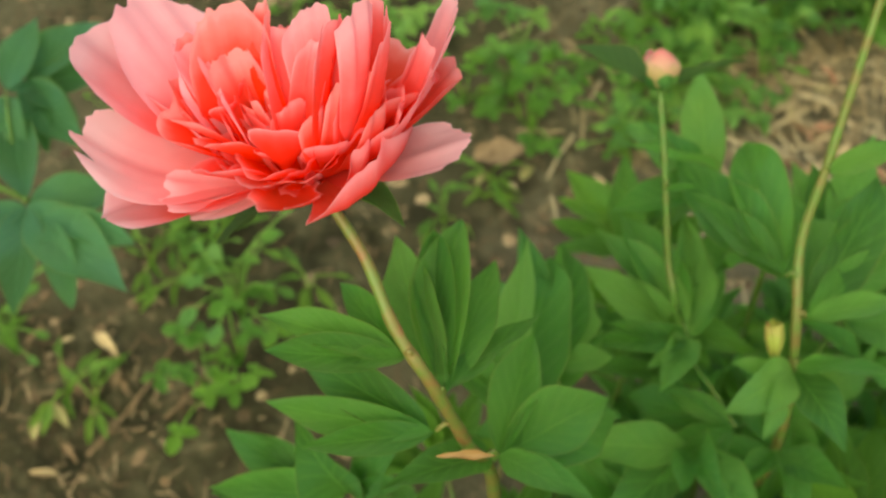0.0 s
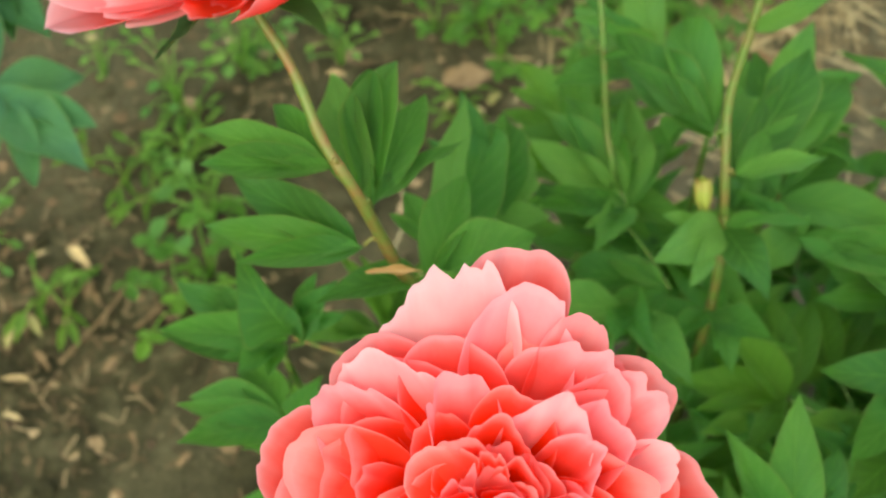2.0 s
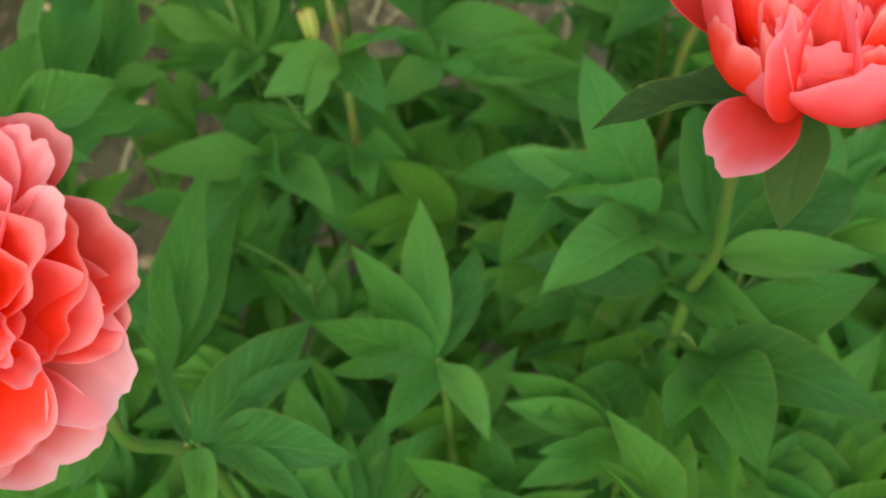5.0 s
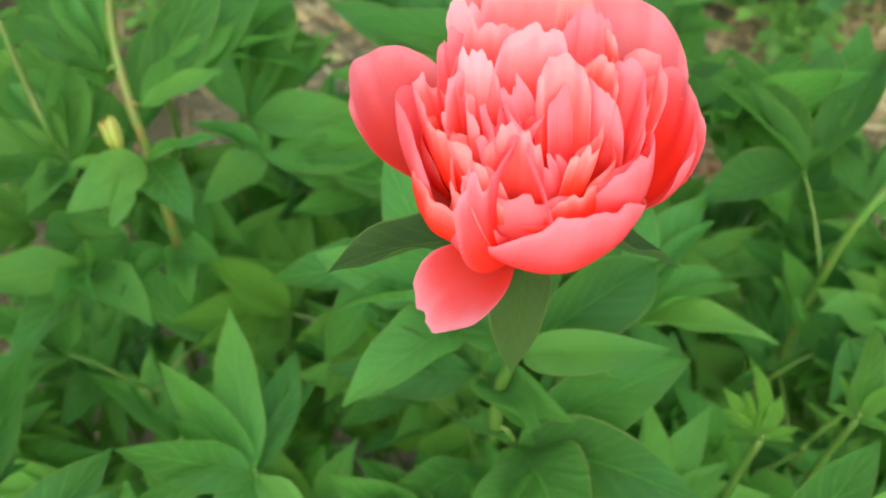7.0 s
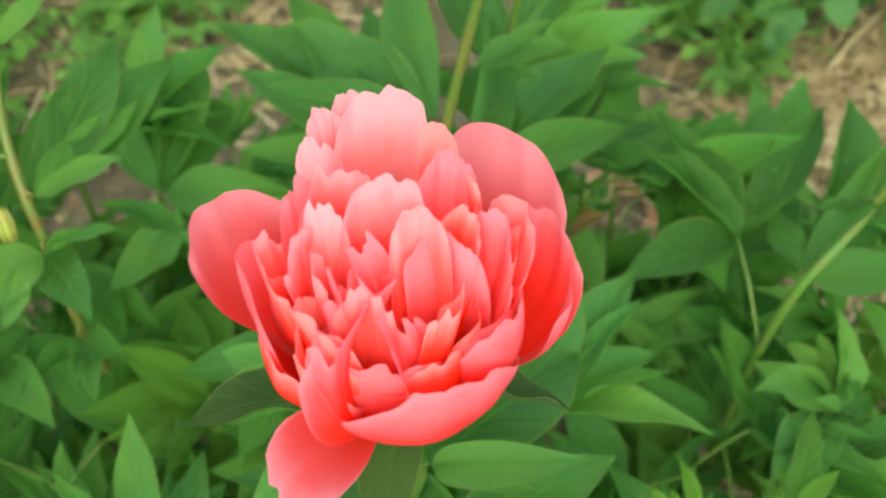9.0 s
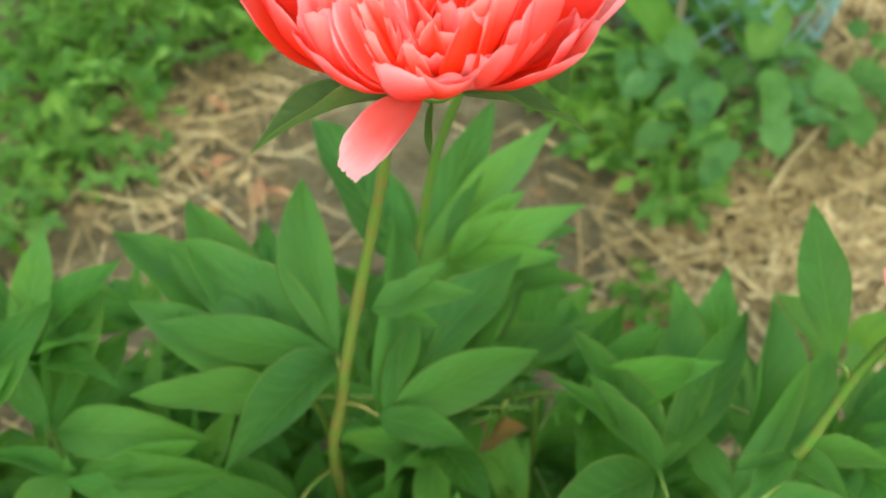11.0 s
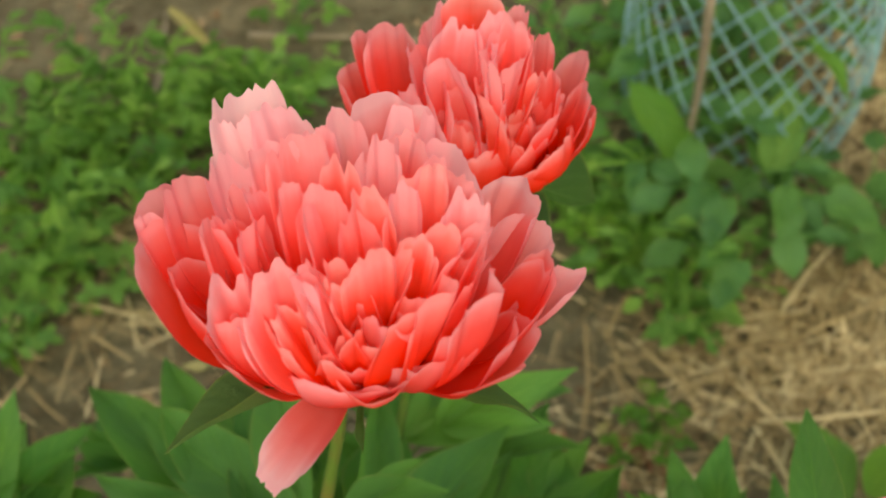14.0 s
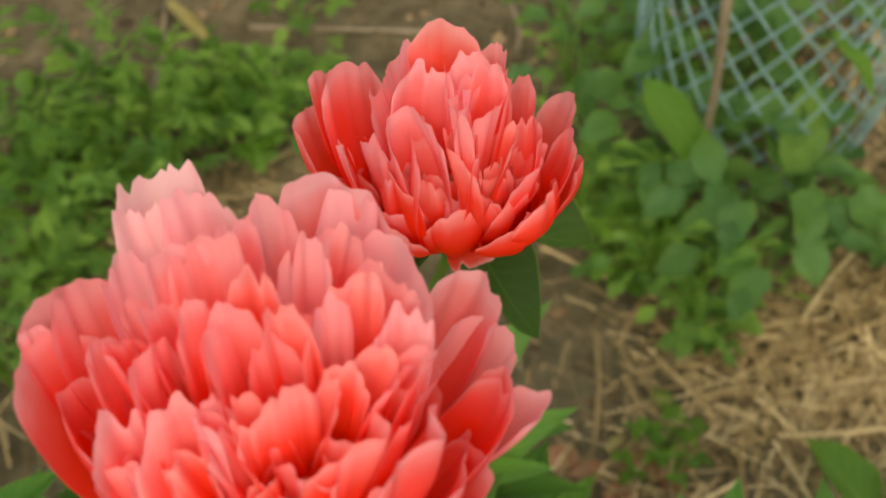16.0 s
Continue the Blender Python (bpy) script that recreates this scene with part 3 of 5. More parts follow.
def bloom_b(stem, base, axis, right, size, tips=()):
    flower = bloom(stem, base, axis, right, size, 22, [
        (9, 20, 0.12, 0.00, 66, 66, 0.92, 0.60, 0.9, 0.04, 0.3, C1, 0),
        (9, 0, 0.10, 0.06, 52, 46, 0.72, 0.46, 1.0, 0.06, 0.7, C1, 0),
        (9, 15, 0.06, 0.40, 74, 52, 0.42, 0.42, 0.8, 0.08, 0.8, C2, 0),
        (7, 0, 0.03, 0.46, 62, 40, 0.32, 0.36, 0.9, 0.09, 0.9, C3, 0),
        (5, 30, 0.01, 0.50, 44, 24, 0.24, 0.26, 1.1, 0.10, 0.9, C3, 0)],
        sepals=((150, 88, 0.9, 0.4), (260, 95, 0.8, 0.4)), centres=((-0.14, -0.04), (0.16, 0.16), (0.04, -0.14)),
        label="large full coral peony bloom", front=0.0, tips=tips)
    petals(flower, size, 220, "RLBRRRRRBPBRP", (
        (0.14, 1.33, 0.22, 0.43, 0.55, 0.08), (-0.24, 1.2, 0.36, 0.53, 0.6, 0.83), (0.24, 1.06, 0.42, 0.5, 0.6, 0.6), (0.48, 0.97, 0.4, 0.32, 0.6, 0.45),
        (0.82, 0.74, 0.32, 0.32, 0.6, 0.22), (0.63, 0.78, 0.32, 0.25, 0.6, 0.3), (1.09, 0.17, 0.3, 0.5, 0.6, 0.15), (0.99, -0.19, 0.2, 0.43, 0.6, 0.22),
        (0.92, -0.55, 0.15, 0.57, 0.6, 0.38), (0.66, -0.86, 0.12, 0.46, 0.6, 0.3), (0.31, -0.89, 0.3, 0.61, 0.65, 0.45), (-0.1, -0.93, 0.12, 0.43, 0.6, 0.45),
        (-0.36, -0.84, 0.28, 0.64, 0.65, 0.52),
    ), cup=0.7, ruffle=0.06, roll=0.12, wide=1.4, lean_back=0.0)
    petals(flower, size, 221, "PRRRCR", (
        (-0.91, -0.65, 0.14, 0.57, 0.6, 0.3), (-1.03, -0.33, 0.2, 0.51, 0.6, 0.15), (-1.07, 0.39, 0.28, 0.51, 0.6, 0.15), (-1.01, 0.12, 0.3, 0.4, 0.6, 0.22),
        (-0.81, -0.08, 0.36, 0.32, 0.6, 0.3), (-0.65, 0.84, 0.32, 0.44, 0.6, 0.15),
    ), cup=0.7, ruffle=0.05, roll=0.12, wide=1.25)
    petals(flower, size, 222, "PPLCPBCPPCCR", (
        (0.52, 0.8, 0.52, 0.41, 0.6, 0.45), (0.72, 0.64, 0.52, 0.38, 0.6, 0.3), (0.87, 0.35, 0.56, 0.19, 0.5, 0.22), (0.92, -0.02, 0.5, 0.56, 0.7, 0.15),
        (-0.69, -0.29, 0.46, 0.3, 0.6, 0.68), (-0.35, -0.38, 0.6, 0.5, 0.7, 0.75), (0.23, -0.54, 0.56, 0.35, 0.8, 0.52), (0.67, -0.38, 0.56, 0.19, 0.7, 0.38),
        (0.55, -0.23, 0.62, 0.2, 0.7, 0.38), (-0.77, 0.22, 0.46, 0.41, 0.8, 0.15), (-0.67, 0.3, 0.52, 0.28, 0.7, 0.22), (-0.62, 0.16, 0.52, 0.22, 0.7, 0.3),
    ), cup=0.8, ruffle=0.09, roll=0.4, wide=1.55, lean_back=0.0)
    petals(flower, size, 223, "PLPCLPPPCCCBC", (
        (-0.77, 0.62, 0.46, 0.29, 0.55, 0.45), (-0.55, 0.76, 0.48, 0.32, 0.6, 0.45), (-0.18, 0.72, 0.62, 0.33, 0.6, 0.38), (-0.45, 0.13, 0.66, 0.29, 0.8, 0.3),
        (0.34, 0.59, 0.76, 0.28, 0.6, 0.3), (0.48, 0.39, 0.76, 0.21, 0.6, 0.45), (0.41, 0.23, 0.78, 0.16, 0.5, 0.6), (0.48, 0.15, 0.72, 0.17, 0.6, 0.6),
        (0.69, 0.13, 0.66, 0.45, 0.75, 0.22), (0.08, 0.47, 0.74, 0.3, 0.7, 0.45), (-0.1, 0.41, 0.74, 0.23, 0.7, 0.38), (0.6, 0.53, 0.62, 0.3, 0.6, 0.38),
        (0.14, 0.32, 0.8, 0.21, 0.5, 0.38),
    ), cup=1.0, ruffle=0.11, roll=0.6, wide=1.75, lean_back=0.16)
    petals(flower, size, 224, "RPPPPCPPPCCCRCCP", (
        (0.22, 0.07, 0.74, 0.17, 0.4, 0.6), (0.14, 0, 0.74, 0.16, 0.4, 0.6), (0.28, -0.03, 0.72, 0.16, 0.5, 0.6), (-0.15, 0.23, 0.76, 0.18, 0.6, 0.68),
        (-0.18, 0.08, 0.76, 0.18, 0.6, 0.68), (-0.01, 0.34, 0.8, 0.16, 0.5, 0.6), (0.04, 0.18, 0.86, 0.15, 0.4, 0.52), (0.18, 0.1, 0.84, 0.13, 0.4, 0.68),
        (0.1, -0.17, 0.74, 0.16, 0.6, 0.45), (-0.06, -0.06, 0.74, 0.18, 0.6, 0.45), (0.24, -0.14, 0.72, 0.21, 0.6, 0.38), (0.37, -0.06, 0.74, 0.18, 0.6, 0.45),
        (0.47, -0.02, 0.72, 0.16, 0.6, 0.45), (0.33, 0.12, 0.82, 0.16, 0.4, 0.45), (0.23, 0.21, 0.8, 0.23, 0.5, 0.38), (-0.07, 0.16, 0.86, 0.13, 0.4, 0.68),
    ), cup=1.1, ruffle=0.12, roll=0.8, wide=1.75, lean_back=0.16)
    return flower


def bloom_c(stem, base, axis, right, size, tips=()):
    flower = bloom(stem, base, axis, right, size, 33, [
        (8, 30, 0.16, 0.00, 66, -4, 0.96, 0.66, 1.2, 0.03, 0.3, [WARM, CORAL], 0),
        (8, 0, 0.14, 0.04, 52, 2, 0.86, 0.46, 1.1, 0.06, 0.7, C1, 0)],
        sepals=((60, 80, 1.3, 0.34),), centres=((0.0, 0.0),),
        label="half open cupped coral peony bloom with one hanging petal", front=0.1, tips=tips)
    petals(flower, size, 330, "WPPPBCWWW", (
        (-1.01, 0.49, 0.90, 0.60, 0.8, 0.05), (-0.07, 0.85, 1.35, 0.45, 0.75, 0.2), (-0.27, 0.87, 1.3, 0.19, 0.75, 0.3), (-0.42, 0.77, 1.26, 0.18, 0.75, 0.5),
        (-0.46, 0.62, 1.2, 0.18, 0.75, 0.5), (0.21, 0.64, 1.27, 0.16, 0.75, 0.3), (0.56, 0.87, 1.05, 0.53, 0.8, 0.05), (0.89, 0.14, 0.78, 0.45, 0.95, 0.1),
        (0.77, 0.3, 0.92, 0.39, 0.9, 0.2),
    ), cup=0.7, ruffle=0.06, roll=0.12, wide=1.4, lean_back=0.15)
    petals(flower, size, 331, "WWWCWWW", (
        (0.26, -0.64, 0.74, 0.99, 1.3, 0.25), (-0.1, -0.52, 0.74, 0.84, 1.3, 0.3), (0.57, -0.32, 0.92, 0.59, 1.2, 0.3), (-0.59, -0.43, 0.68, 0.54, 1.15, 0.2),
        (-0.75, -0.04, 1, 0.63, 1.15, 0.1), (-0.4, -0.57, 0.62, 0.48, 1.2, 0.15), (-0.58, -0.82, 0, 0.46, 0.5, 0.26),
    ), cup=1.0, ruffle=0.03, roll=0.08, wide=1.25)
    petals(flower, size, 332, "PRRWCPRWWWCRC", (
        (-0.51, -0.03, 1.15, 0.34, 0.8, 0.6), (-0.68, -0.04, 1.1, 0.3, 0.85, 0.5), (-0.42, -0.14, 1.1, 0.17, 0.8, 0.6), (-0.33, -0.22, 1.1, 0.17, 0.7, 0.7),
        (-0.62, -0.22, 1, 0.24, 0.9, 0.5), (-0.02, 0.2, 1.32, 0.38, 0.5, 0.3), (-0.29, 0.29, 1.26, 0.33, 0.6, 0.5), (-0.5, 0.24, 1.2, 0.33, 0.7, 0.4),
        (0.3, 0.37, 1.3, 0.25, 0.6, 0.4), (0.51, 0.03, 1.15, 0.27, 0.7, 0.6), (0.6, 0.02, 1.1, 0.21, 0.8, 0.5), (0.66, 0.15, 1.15, 0.32, 0.8, 0.3),
        (0.37, 0.07, 1.15, 0.23, 0.6, 0.5),
    ), cup=0.8, ruffle=0.09, roll=0.4, wide=1.55, lean_back=0.10)
    petals(flower, size, 333, "PWWWWWPWC", (
        (-0.37, 0.1, 1.2, 0.18, 0.5, 0.9), (-0.17, -0.14, 1.15, 0.17, 0.4, 1.2), (-0.26, -0.22, 1, 0.2, 0.6, 1), (-0.05, -0.20, 1.04, 0.14, 0.4, 0.9),
        (-0.22, -0.42, 0.94, 0.32, 0.7, 1.2), (-0.05, -0.43, 0.94, 0.21, 0.6, 1.2), (-0.39, -0.49, 0.88, 0.17, 0.8, 0.8), (0.20, 0.02, 1.12, 0.22, 0.5, 0.5),
        (0.33, -0.30, 0.92, 0.20, 0.7, 1.1),
    ), cup=1.0, ruffle=0.11, roll=0.9, wide=2.1, lean_back=0.24)
    petals(flower, size, 334, "CCCRCCR", (
        (0.10, -0.26, 0.62, 0.14, 0.5, 0.9), (0.20, -0.40, 0.56, 0.14, 0.7, 0.8), (0.28, 0.39, 1.2, 0.25, 0.6, 0.4), (0.08, 0.08, 1.22, 0.18, 0.4, 0.4),
        (-0.52, -0.44, 0.86, 0.21, 0.9, 0.5), (-0.46, -0.36, 0.98, 0.19, 0.8, 0.6), (-0.14, -0.28, 1.02, 0.17, 0.5, 1),
    ), cup=1.1, ruffle=0.12, roll=0.8, wide=2.1, lean_back=0.24)
    return flower


def bloom_d(stem, base, axis, right, size, tips=()):
    flower = bloom(stem, base, axis, right, size, 44, [
        (9, 10, 0.12, 0.00, 70, 16, 0.92, 0.60, 1.1, 0.05, 0.5, C2, 0),
        (12, 0, 0.12, 0.03, 54, 20, 0.92, 0.40, 1.1, 0.07, 0.9, C1, 0),
        (12, 0, 0.05, 0.05, 42, 10, 0.66, 0.44, 1.2, 0.09, 1.0, C1, 0.32),
        (12, 0, 0.05, 0.06, 34, 2, 0.62, 0.40, 1.3, 0.10, 1.0, C1, 0.38)],
        centres=((-0.24, -0.14), (0.22, -0.1), (0.0, 0.2), (0.0, -0.05)),
        label="full coral peony bloom with ragged pale petal tips", front=0.34, tips=tips)
    petals(flower, size, 440, "RRPRRRPPRBRRR", (
        (-1.14, 0.41, 0.94, 0.45, 0.75, 0.2), (-1, 0.47, 1, 0.38, 0.85, 0.2), (-1.15, 0.25, 0.9, 0.18, 0.8, 0.6), (-1.07, 0.19, 0.88, 0.51, 0.78, 0.2),
        (-1.01, 0.03, 0.72, 0.48, 0.84, 0.2), (-0.72, -0.35, 0.56, 0.54, 0.92, 0.3), (-0.3, -0.47, 0.42, 0.68, 1, 0.4), (-0.5, -0.65, -0.22, 0.27, 0.35, 0.8),
        (0.83, -0.39, 0.51, 0.56, 0.9, 0.5), (1.16, 0.03, 0.59, 0.25, 0.8, 0.6), (1.02, 0.05, 0.62, 0.44, 0.85, 0.4), (0.81, -0.26, 0.56, 0.48, 0.9, 0.4),
        (1.01, 0.17, 0.63, 0.28, 0.85, 0.4),
    ), cup=0.7, ruffle=0.06, roll=0.12, wide=1.4, lean_back=0.08)
    petals(flower, size, 441, "BPBPBPPLLBB", (
        (0.98, 0.55, 0.6, 0.36, 0.8, 0.5), (0.94, 0.76, 0.72, 0.43, 0.75, 0.5), (0.49, 0.76, 0.95, 0.5, 0.65, 0.3), (0.2, 1.11, 1.12, 0.53, 0.65, 0.4),
        (0.31, 1.01, 1.08, 0.29, 0.65, 0.6), (-0.1, 0.92, 1.14, 0.19, 0.6, 0.7), (-0.22, 0.73, 1.14, 0.2, 0.6, 0.7), (-0.68, 1.14, 1.18, 0.42, 0.65, 0.8),
        (-0.76, 0.87, 1.12, 0.34, 0.7, 1.1), (-0.76, 0.58, 1.05, 0.33, 0.75, 1.1), (-0.49, 0.93, 1.16, 0.34, 0.65, 0.8),
    ), cup=0.7, ruffle=0.07, roll=0.15, wide=1.35, lean_back=0.10)
    petals(flower, size, 442, "PRRPRRRRRRCCR", (
        (-0.53, 0.14, 1.15, 0.27, 0.75, 0.6), (-0.63, 0.2, 1.1, 0.25, 0.8, 0.6), (-0.31, 0.42, 1.3, 0.28, 0.6, 0.6), (-0.45, 0.39, 1.26, 0.25, 0.65, 0.5),
        (-0.76, 0.02, 1.05, 0.21, 0.85, 0.3), (-0.68, -0.03, 1.05, 0.24, 0.8, 0.4), (-0.55, -0.07, 1.05, 0.27, 0.8, 0.5), (-0.22, -0.06, 1.16, 0.29, 0.5, 0.2),
        (-0.34, 0.05, 1.2, 0.18, 0.5, 0.6), (-0.17, 0.04, 1.2, 0.18, 0.5, 0.7), (-0.06, 0.14, 1.26, 0.24, 0.5, 0.6), (0.05, -0.03, 1.2, 0.21, 0.4, 0.6),
        (-0.01, -0.08, 1.1, 0.21, 0.4, 0.6),
    ), cup=0.8, ruffle=0.09, roll=0.4, wide=1.55, lean_back=0.10)
    petals(flower, size, 443, "PRCPCRPCRCCRR", (
        (0.15, 0.55, 1.14, 0.25, 0.5, 0.7), (0.27, 0.63, 1.14, 0.23, 0.5, 0.6), (0.15, 0.12, 1.06, 0.19, 0.4, 0.7), (0.27, 0.21, 1.07, 0.19, 0.4, 0.8),
        (0.38, 0.3, 1.11, 0.25, 0.5, 0.6), (0.52, 0.35, 1.1, 0.31, 0.6, 0.6), (0.56, 0.14, 1.06, 0.19, 0.6, 0.8), (0.47, -0.03, 0.97, 0.18, 0.5, 0.7),
        (0.57, -0.13, 0.97, 0.18, 0.6, 0.7), (0.35, -0.12, 0.97, 0.21, 0.4, 0.6), (0.26, -0.19, 0.93, 0.18, 0.4, 0.8), (0.69, -0.07, 0.99, 0.2, 0.7, 0.6),
        (0.62, -0.2, 0.88, 0.24, 0.7, 0.5),
    ), cup=1.0, ruffle=0.11, roll=0.9, wide=1.6, lean_back=0.24)
    petals(flower, size, 444, "PRPRPRCCCCCC", (
        (-0.66, -0.23, 0.86, 0.27, 0.9, 0.9), (-0.39, -0.31, 0.95, 0.3, 0.7, 0.8), (-0.26, -0.33, 0.95, 0.26, 0.6, 0.9), (-0.21, -0.45, 0.9, 0.15, 0.5, 0.9),
        (-0.55, -0.39, 0.74, 0.18, 0.9, 0.8), (-0.61, -0.39, 0.7, 0.21, 1, 0.6), (-0.43, -0.43, 0.76, 0.21, 0.8, 0.8), (-0.34, -0.42, 0.82, 0.18, 0.6, 0.8),
        (-0.09, -0.36, 0.9, 0.23, 0.5, 0.6), (0.07, -0.42, 0.8, 0.26, 0.5, 0.6), (-0.02, -0.43, 0.7, 0.23, 0.6, 0.6), (-0.25, -0.46, 0.66, 0.23, 0.8, 0.8),
    ), cup=1.1, ruffle=0.13, roll=1.2, wide=1.6, lean_back=0.24)
    petals(flower, size, 445, "CCCRPCCRCCRR", (
        (-0.46, -0.44, 0.55, 0.27, 1, 0.5), (-0.16, -0.42, 0.44, 0.24, 0.9, 0.7), (0.01, -0.4, 0.42, 0.18, 0.8, 0.8), (0.17, -0.47, 0.76, 0.31, 0.6, 0.5),
        (0.22, -0.48, 0.48, 0.27, 0.8, 0.6), (0.4, -0.39, 0.9, 0.26, 0.5, 0.4), (0.34, -0.45, 0.8, 0.26, 0.6, 0.4), (0.47, -0.51, 0.56, 0.23, 0.8, 0.6),
        (0.08, -0.35, 1.05, 0.2, 0.4, 0.6), (-0.12, -0.26, 0.96, 0.18, 0.4, 1), (0.7, -0.42, 0.9, 0.34, 0.8, 0.4), (0.58, -0.5, 0.7, 0.19, 0.8, 0.6),
    ), cup=1.1, ruffle=0.12, roll=1.2, wide=1.6, lean_back=0.24)
    return flower


def bloom_e(stem, base, axis, right, size, tips=()):
    flower = bloom(stem, base, axis, right, size, 58, [
        (9, 0, 0.12, 0.00, 78, -4, 0.92, 0.56, 1.1, 0.04, 0.4, [CORAL, ROSE], 0),
        (12, 0, 0.12, 0.03, 70, -14, 0.94, 0.40, 1.2, 0.07, 0.8, C2, 0),
        (15, 0, 0.12, 0.05, 58, -20, 0.90, 0.33, 1.2, 0.09, 0.9, C1, 0),
        (20, 0, 0.06, 0.06, 48, -16, 0.86, 0.36, 1.2, 0.10, 1.0, C2, -0.28),
        (22, 0, 0.05, 0.06, 38, -16, 0.86, 0.36, 1.3, 0.11, 1.0, C2, -0.34),
        (18, 0, 0.03, 0.06, 24, -14, 0.86, 0.36, 1.5, 0.12, 1.0, C2, -0.30)],
        sepals=((200, 95, 0.8, 0.4),), centres=((-0.15, 0.0), (0.15, 0.0), (0.0, 0.15)),
        label="dense ball-shaped coral red peony bloom", front=0.15, tips=tips)
    petals(flower, size, 580, "RRRPCPRRRRRCC", (
        (-1.06, 0.26, 0.95, 0.46, 0.9, 0.1), (-0.9, 0.41, 1.2, 0.38, 0.85, 0.2), (-0.69, 0.41, 1.26, 0.46, 0.8, 0.2), (-0.38, 0.36, 1.3, 0.33, 0.7, 0.4),
        (0.03, 0.3, 1.56, 0.46, 0.65, 0.2), (-0.19, 0.28, 1.45, 0.33, 0.65, 0.4), (0.37, 0.21, 1.4, 0.25, 0.7, 0.4), (0.55, 0.09, 1.2, 0.25, 0.8, 0.4),
        (0.86, 0.28, 1, 0.32, 0.85, 0.1), (0.88, -0.18, 0.7, 0.46, 1.05, 0.2), (0.86, -0.1, 0.85, 0.38, 0.95, 0.2), (0.72, -0.39, 0.6, 0.49, 1.1, 0.2),
        (0.5, -0.5, 0.46, 0.49, 1.15, 0.3),
    ), cup=0.7, ruffle=0.06, roll=0.12, wide=1.4, lean_back=0.12)
    petals(flower, size, 581, "PPPCCCC", (
        (-0.47, 0.03, 1.2, 0.44, 0.7, 0.4), (-0.72, -0.16, 0.9, 0.25, 0.9, 0.7), (-0.54, -0.21, 0.96, 0.4, 0.85, 0.5), (-0.61, -0.36, 0.5, 0.38, 1.1, 0.4),
        (-0.42, -0.47, 0.4, 0.38, 1.1, 0.4), (-0.15, -0.46, 0.4, 0.34, 1, 0.6), (0.14, -0.22, -0.12, 0.48, 0.6, 0.3),
    ), cup=0.9, ruffle=0.07, roll=0.2, wide=1.45)
    petals(flower, size, 582, "PPRRPRPRPR", (
        (-0.09, -0.02, 1.4, 0.27, 0.5, 0.6), (0.14, 0.02, 1.45, 0.23, 0.5, 0.6), (0.28, -0.07, 1.4, 0.23, 0.5, 0.6), (0.43, -0.04, 1.3, 0.23, 0.6, 0.6),
        (-0.17, -0.31, 1.25, 0.25, 0.5, 0.6), (0.01, -0.35, 1.3, 0.25, 0.4, 0.6), (0.2, -0.27, 1.3, 0.25, 0.4, 0.6), (0.36, -0.26, 1.2, 0.25, 0.5, 0.6),
        (-0.37, -0.23, 1.15, 0.29, 0.6, 0.5), (0.59, -0.07, 1, 0.27, 0.8, 0.5),
    ), cup=1.0, ruffle=0.11, roll=0.6, wide=1.75, lean_back=0.22)
    petals(flower, size, 583, "RCRCRCCCCRCC", (
        (-0.19, -0.29, 1, 0.27, 0.6, 0.6), (0, -0.4, 1.05, 0.27, 0.5, 0.6), (0.19, -0.34, 1.05, 0.27, 0.5, 0.6), (0.41, -0.27, 1, 0.27, 0.6, 0.6),
        (0.6, -0.2, 0.85, 0.31, 0.8, 0.5), (-0.35, -0.29, 0.8, 0.31, 0.8, 0.5), (-0.13, -0.3, 0.75, 0.31, 0.7, 0.6), (0.1, -0.4, 0.75, 0.31, 0.6, 0.6),
        (0.33, -0.33, 0.7, 0.31, 0.7, 0.6), (0.52, -0.25, 0.6, 0.32, 0.8, 0.5), (-0.07, -0.34, 0.5, 0.28, 0.8, 0.6), (0.2, -0.45, 0.5, 0.27, 0.8, 0.6),
    ), cup=1.1, ruffle=0.12, roll=0.8, wide=1.75, lean_back=0.22)
    return flower


def bloom_f(stem, base, axis, right, size, tips=()):
    return bloom(stem, base, axis, right, size, 66, [
        (7, 0, 0.12, 0.00, 60, 70, 1.05, 0.82, 1.0, 0.04, 0.5, [PALE], 0),
        (9, 0, 0.12, 0.05, 44, 50, 0.98, 0.6, 1.0, 0.06, 0.8, C3, 0),
        (12, 0, 0.10, 0.08, 28, 34, 0.92, 0.42, 1.2, 0.08, 0.9, C2, 0),
        (12, 0, 0.08, 0.10, 12, 16, 0.86, 0.34, 1.3, 0.10, 1.0, C2, 0)],
        sepals=((200, 92, 0.9, 0.4), (20, 92, 0.9, 0.4)), label="pale pink open peony bloom", tips=tips)


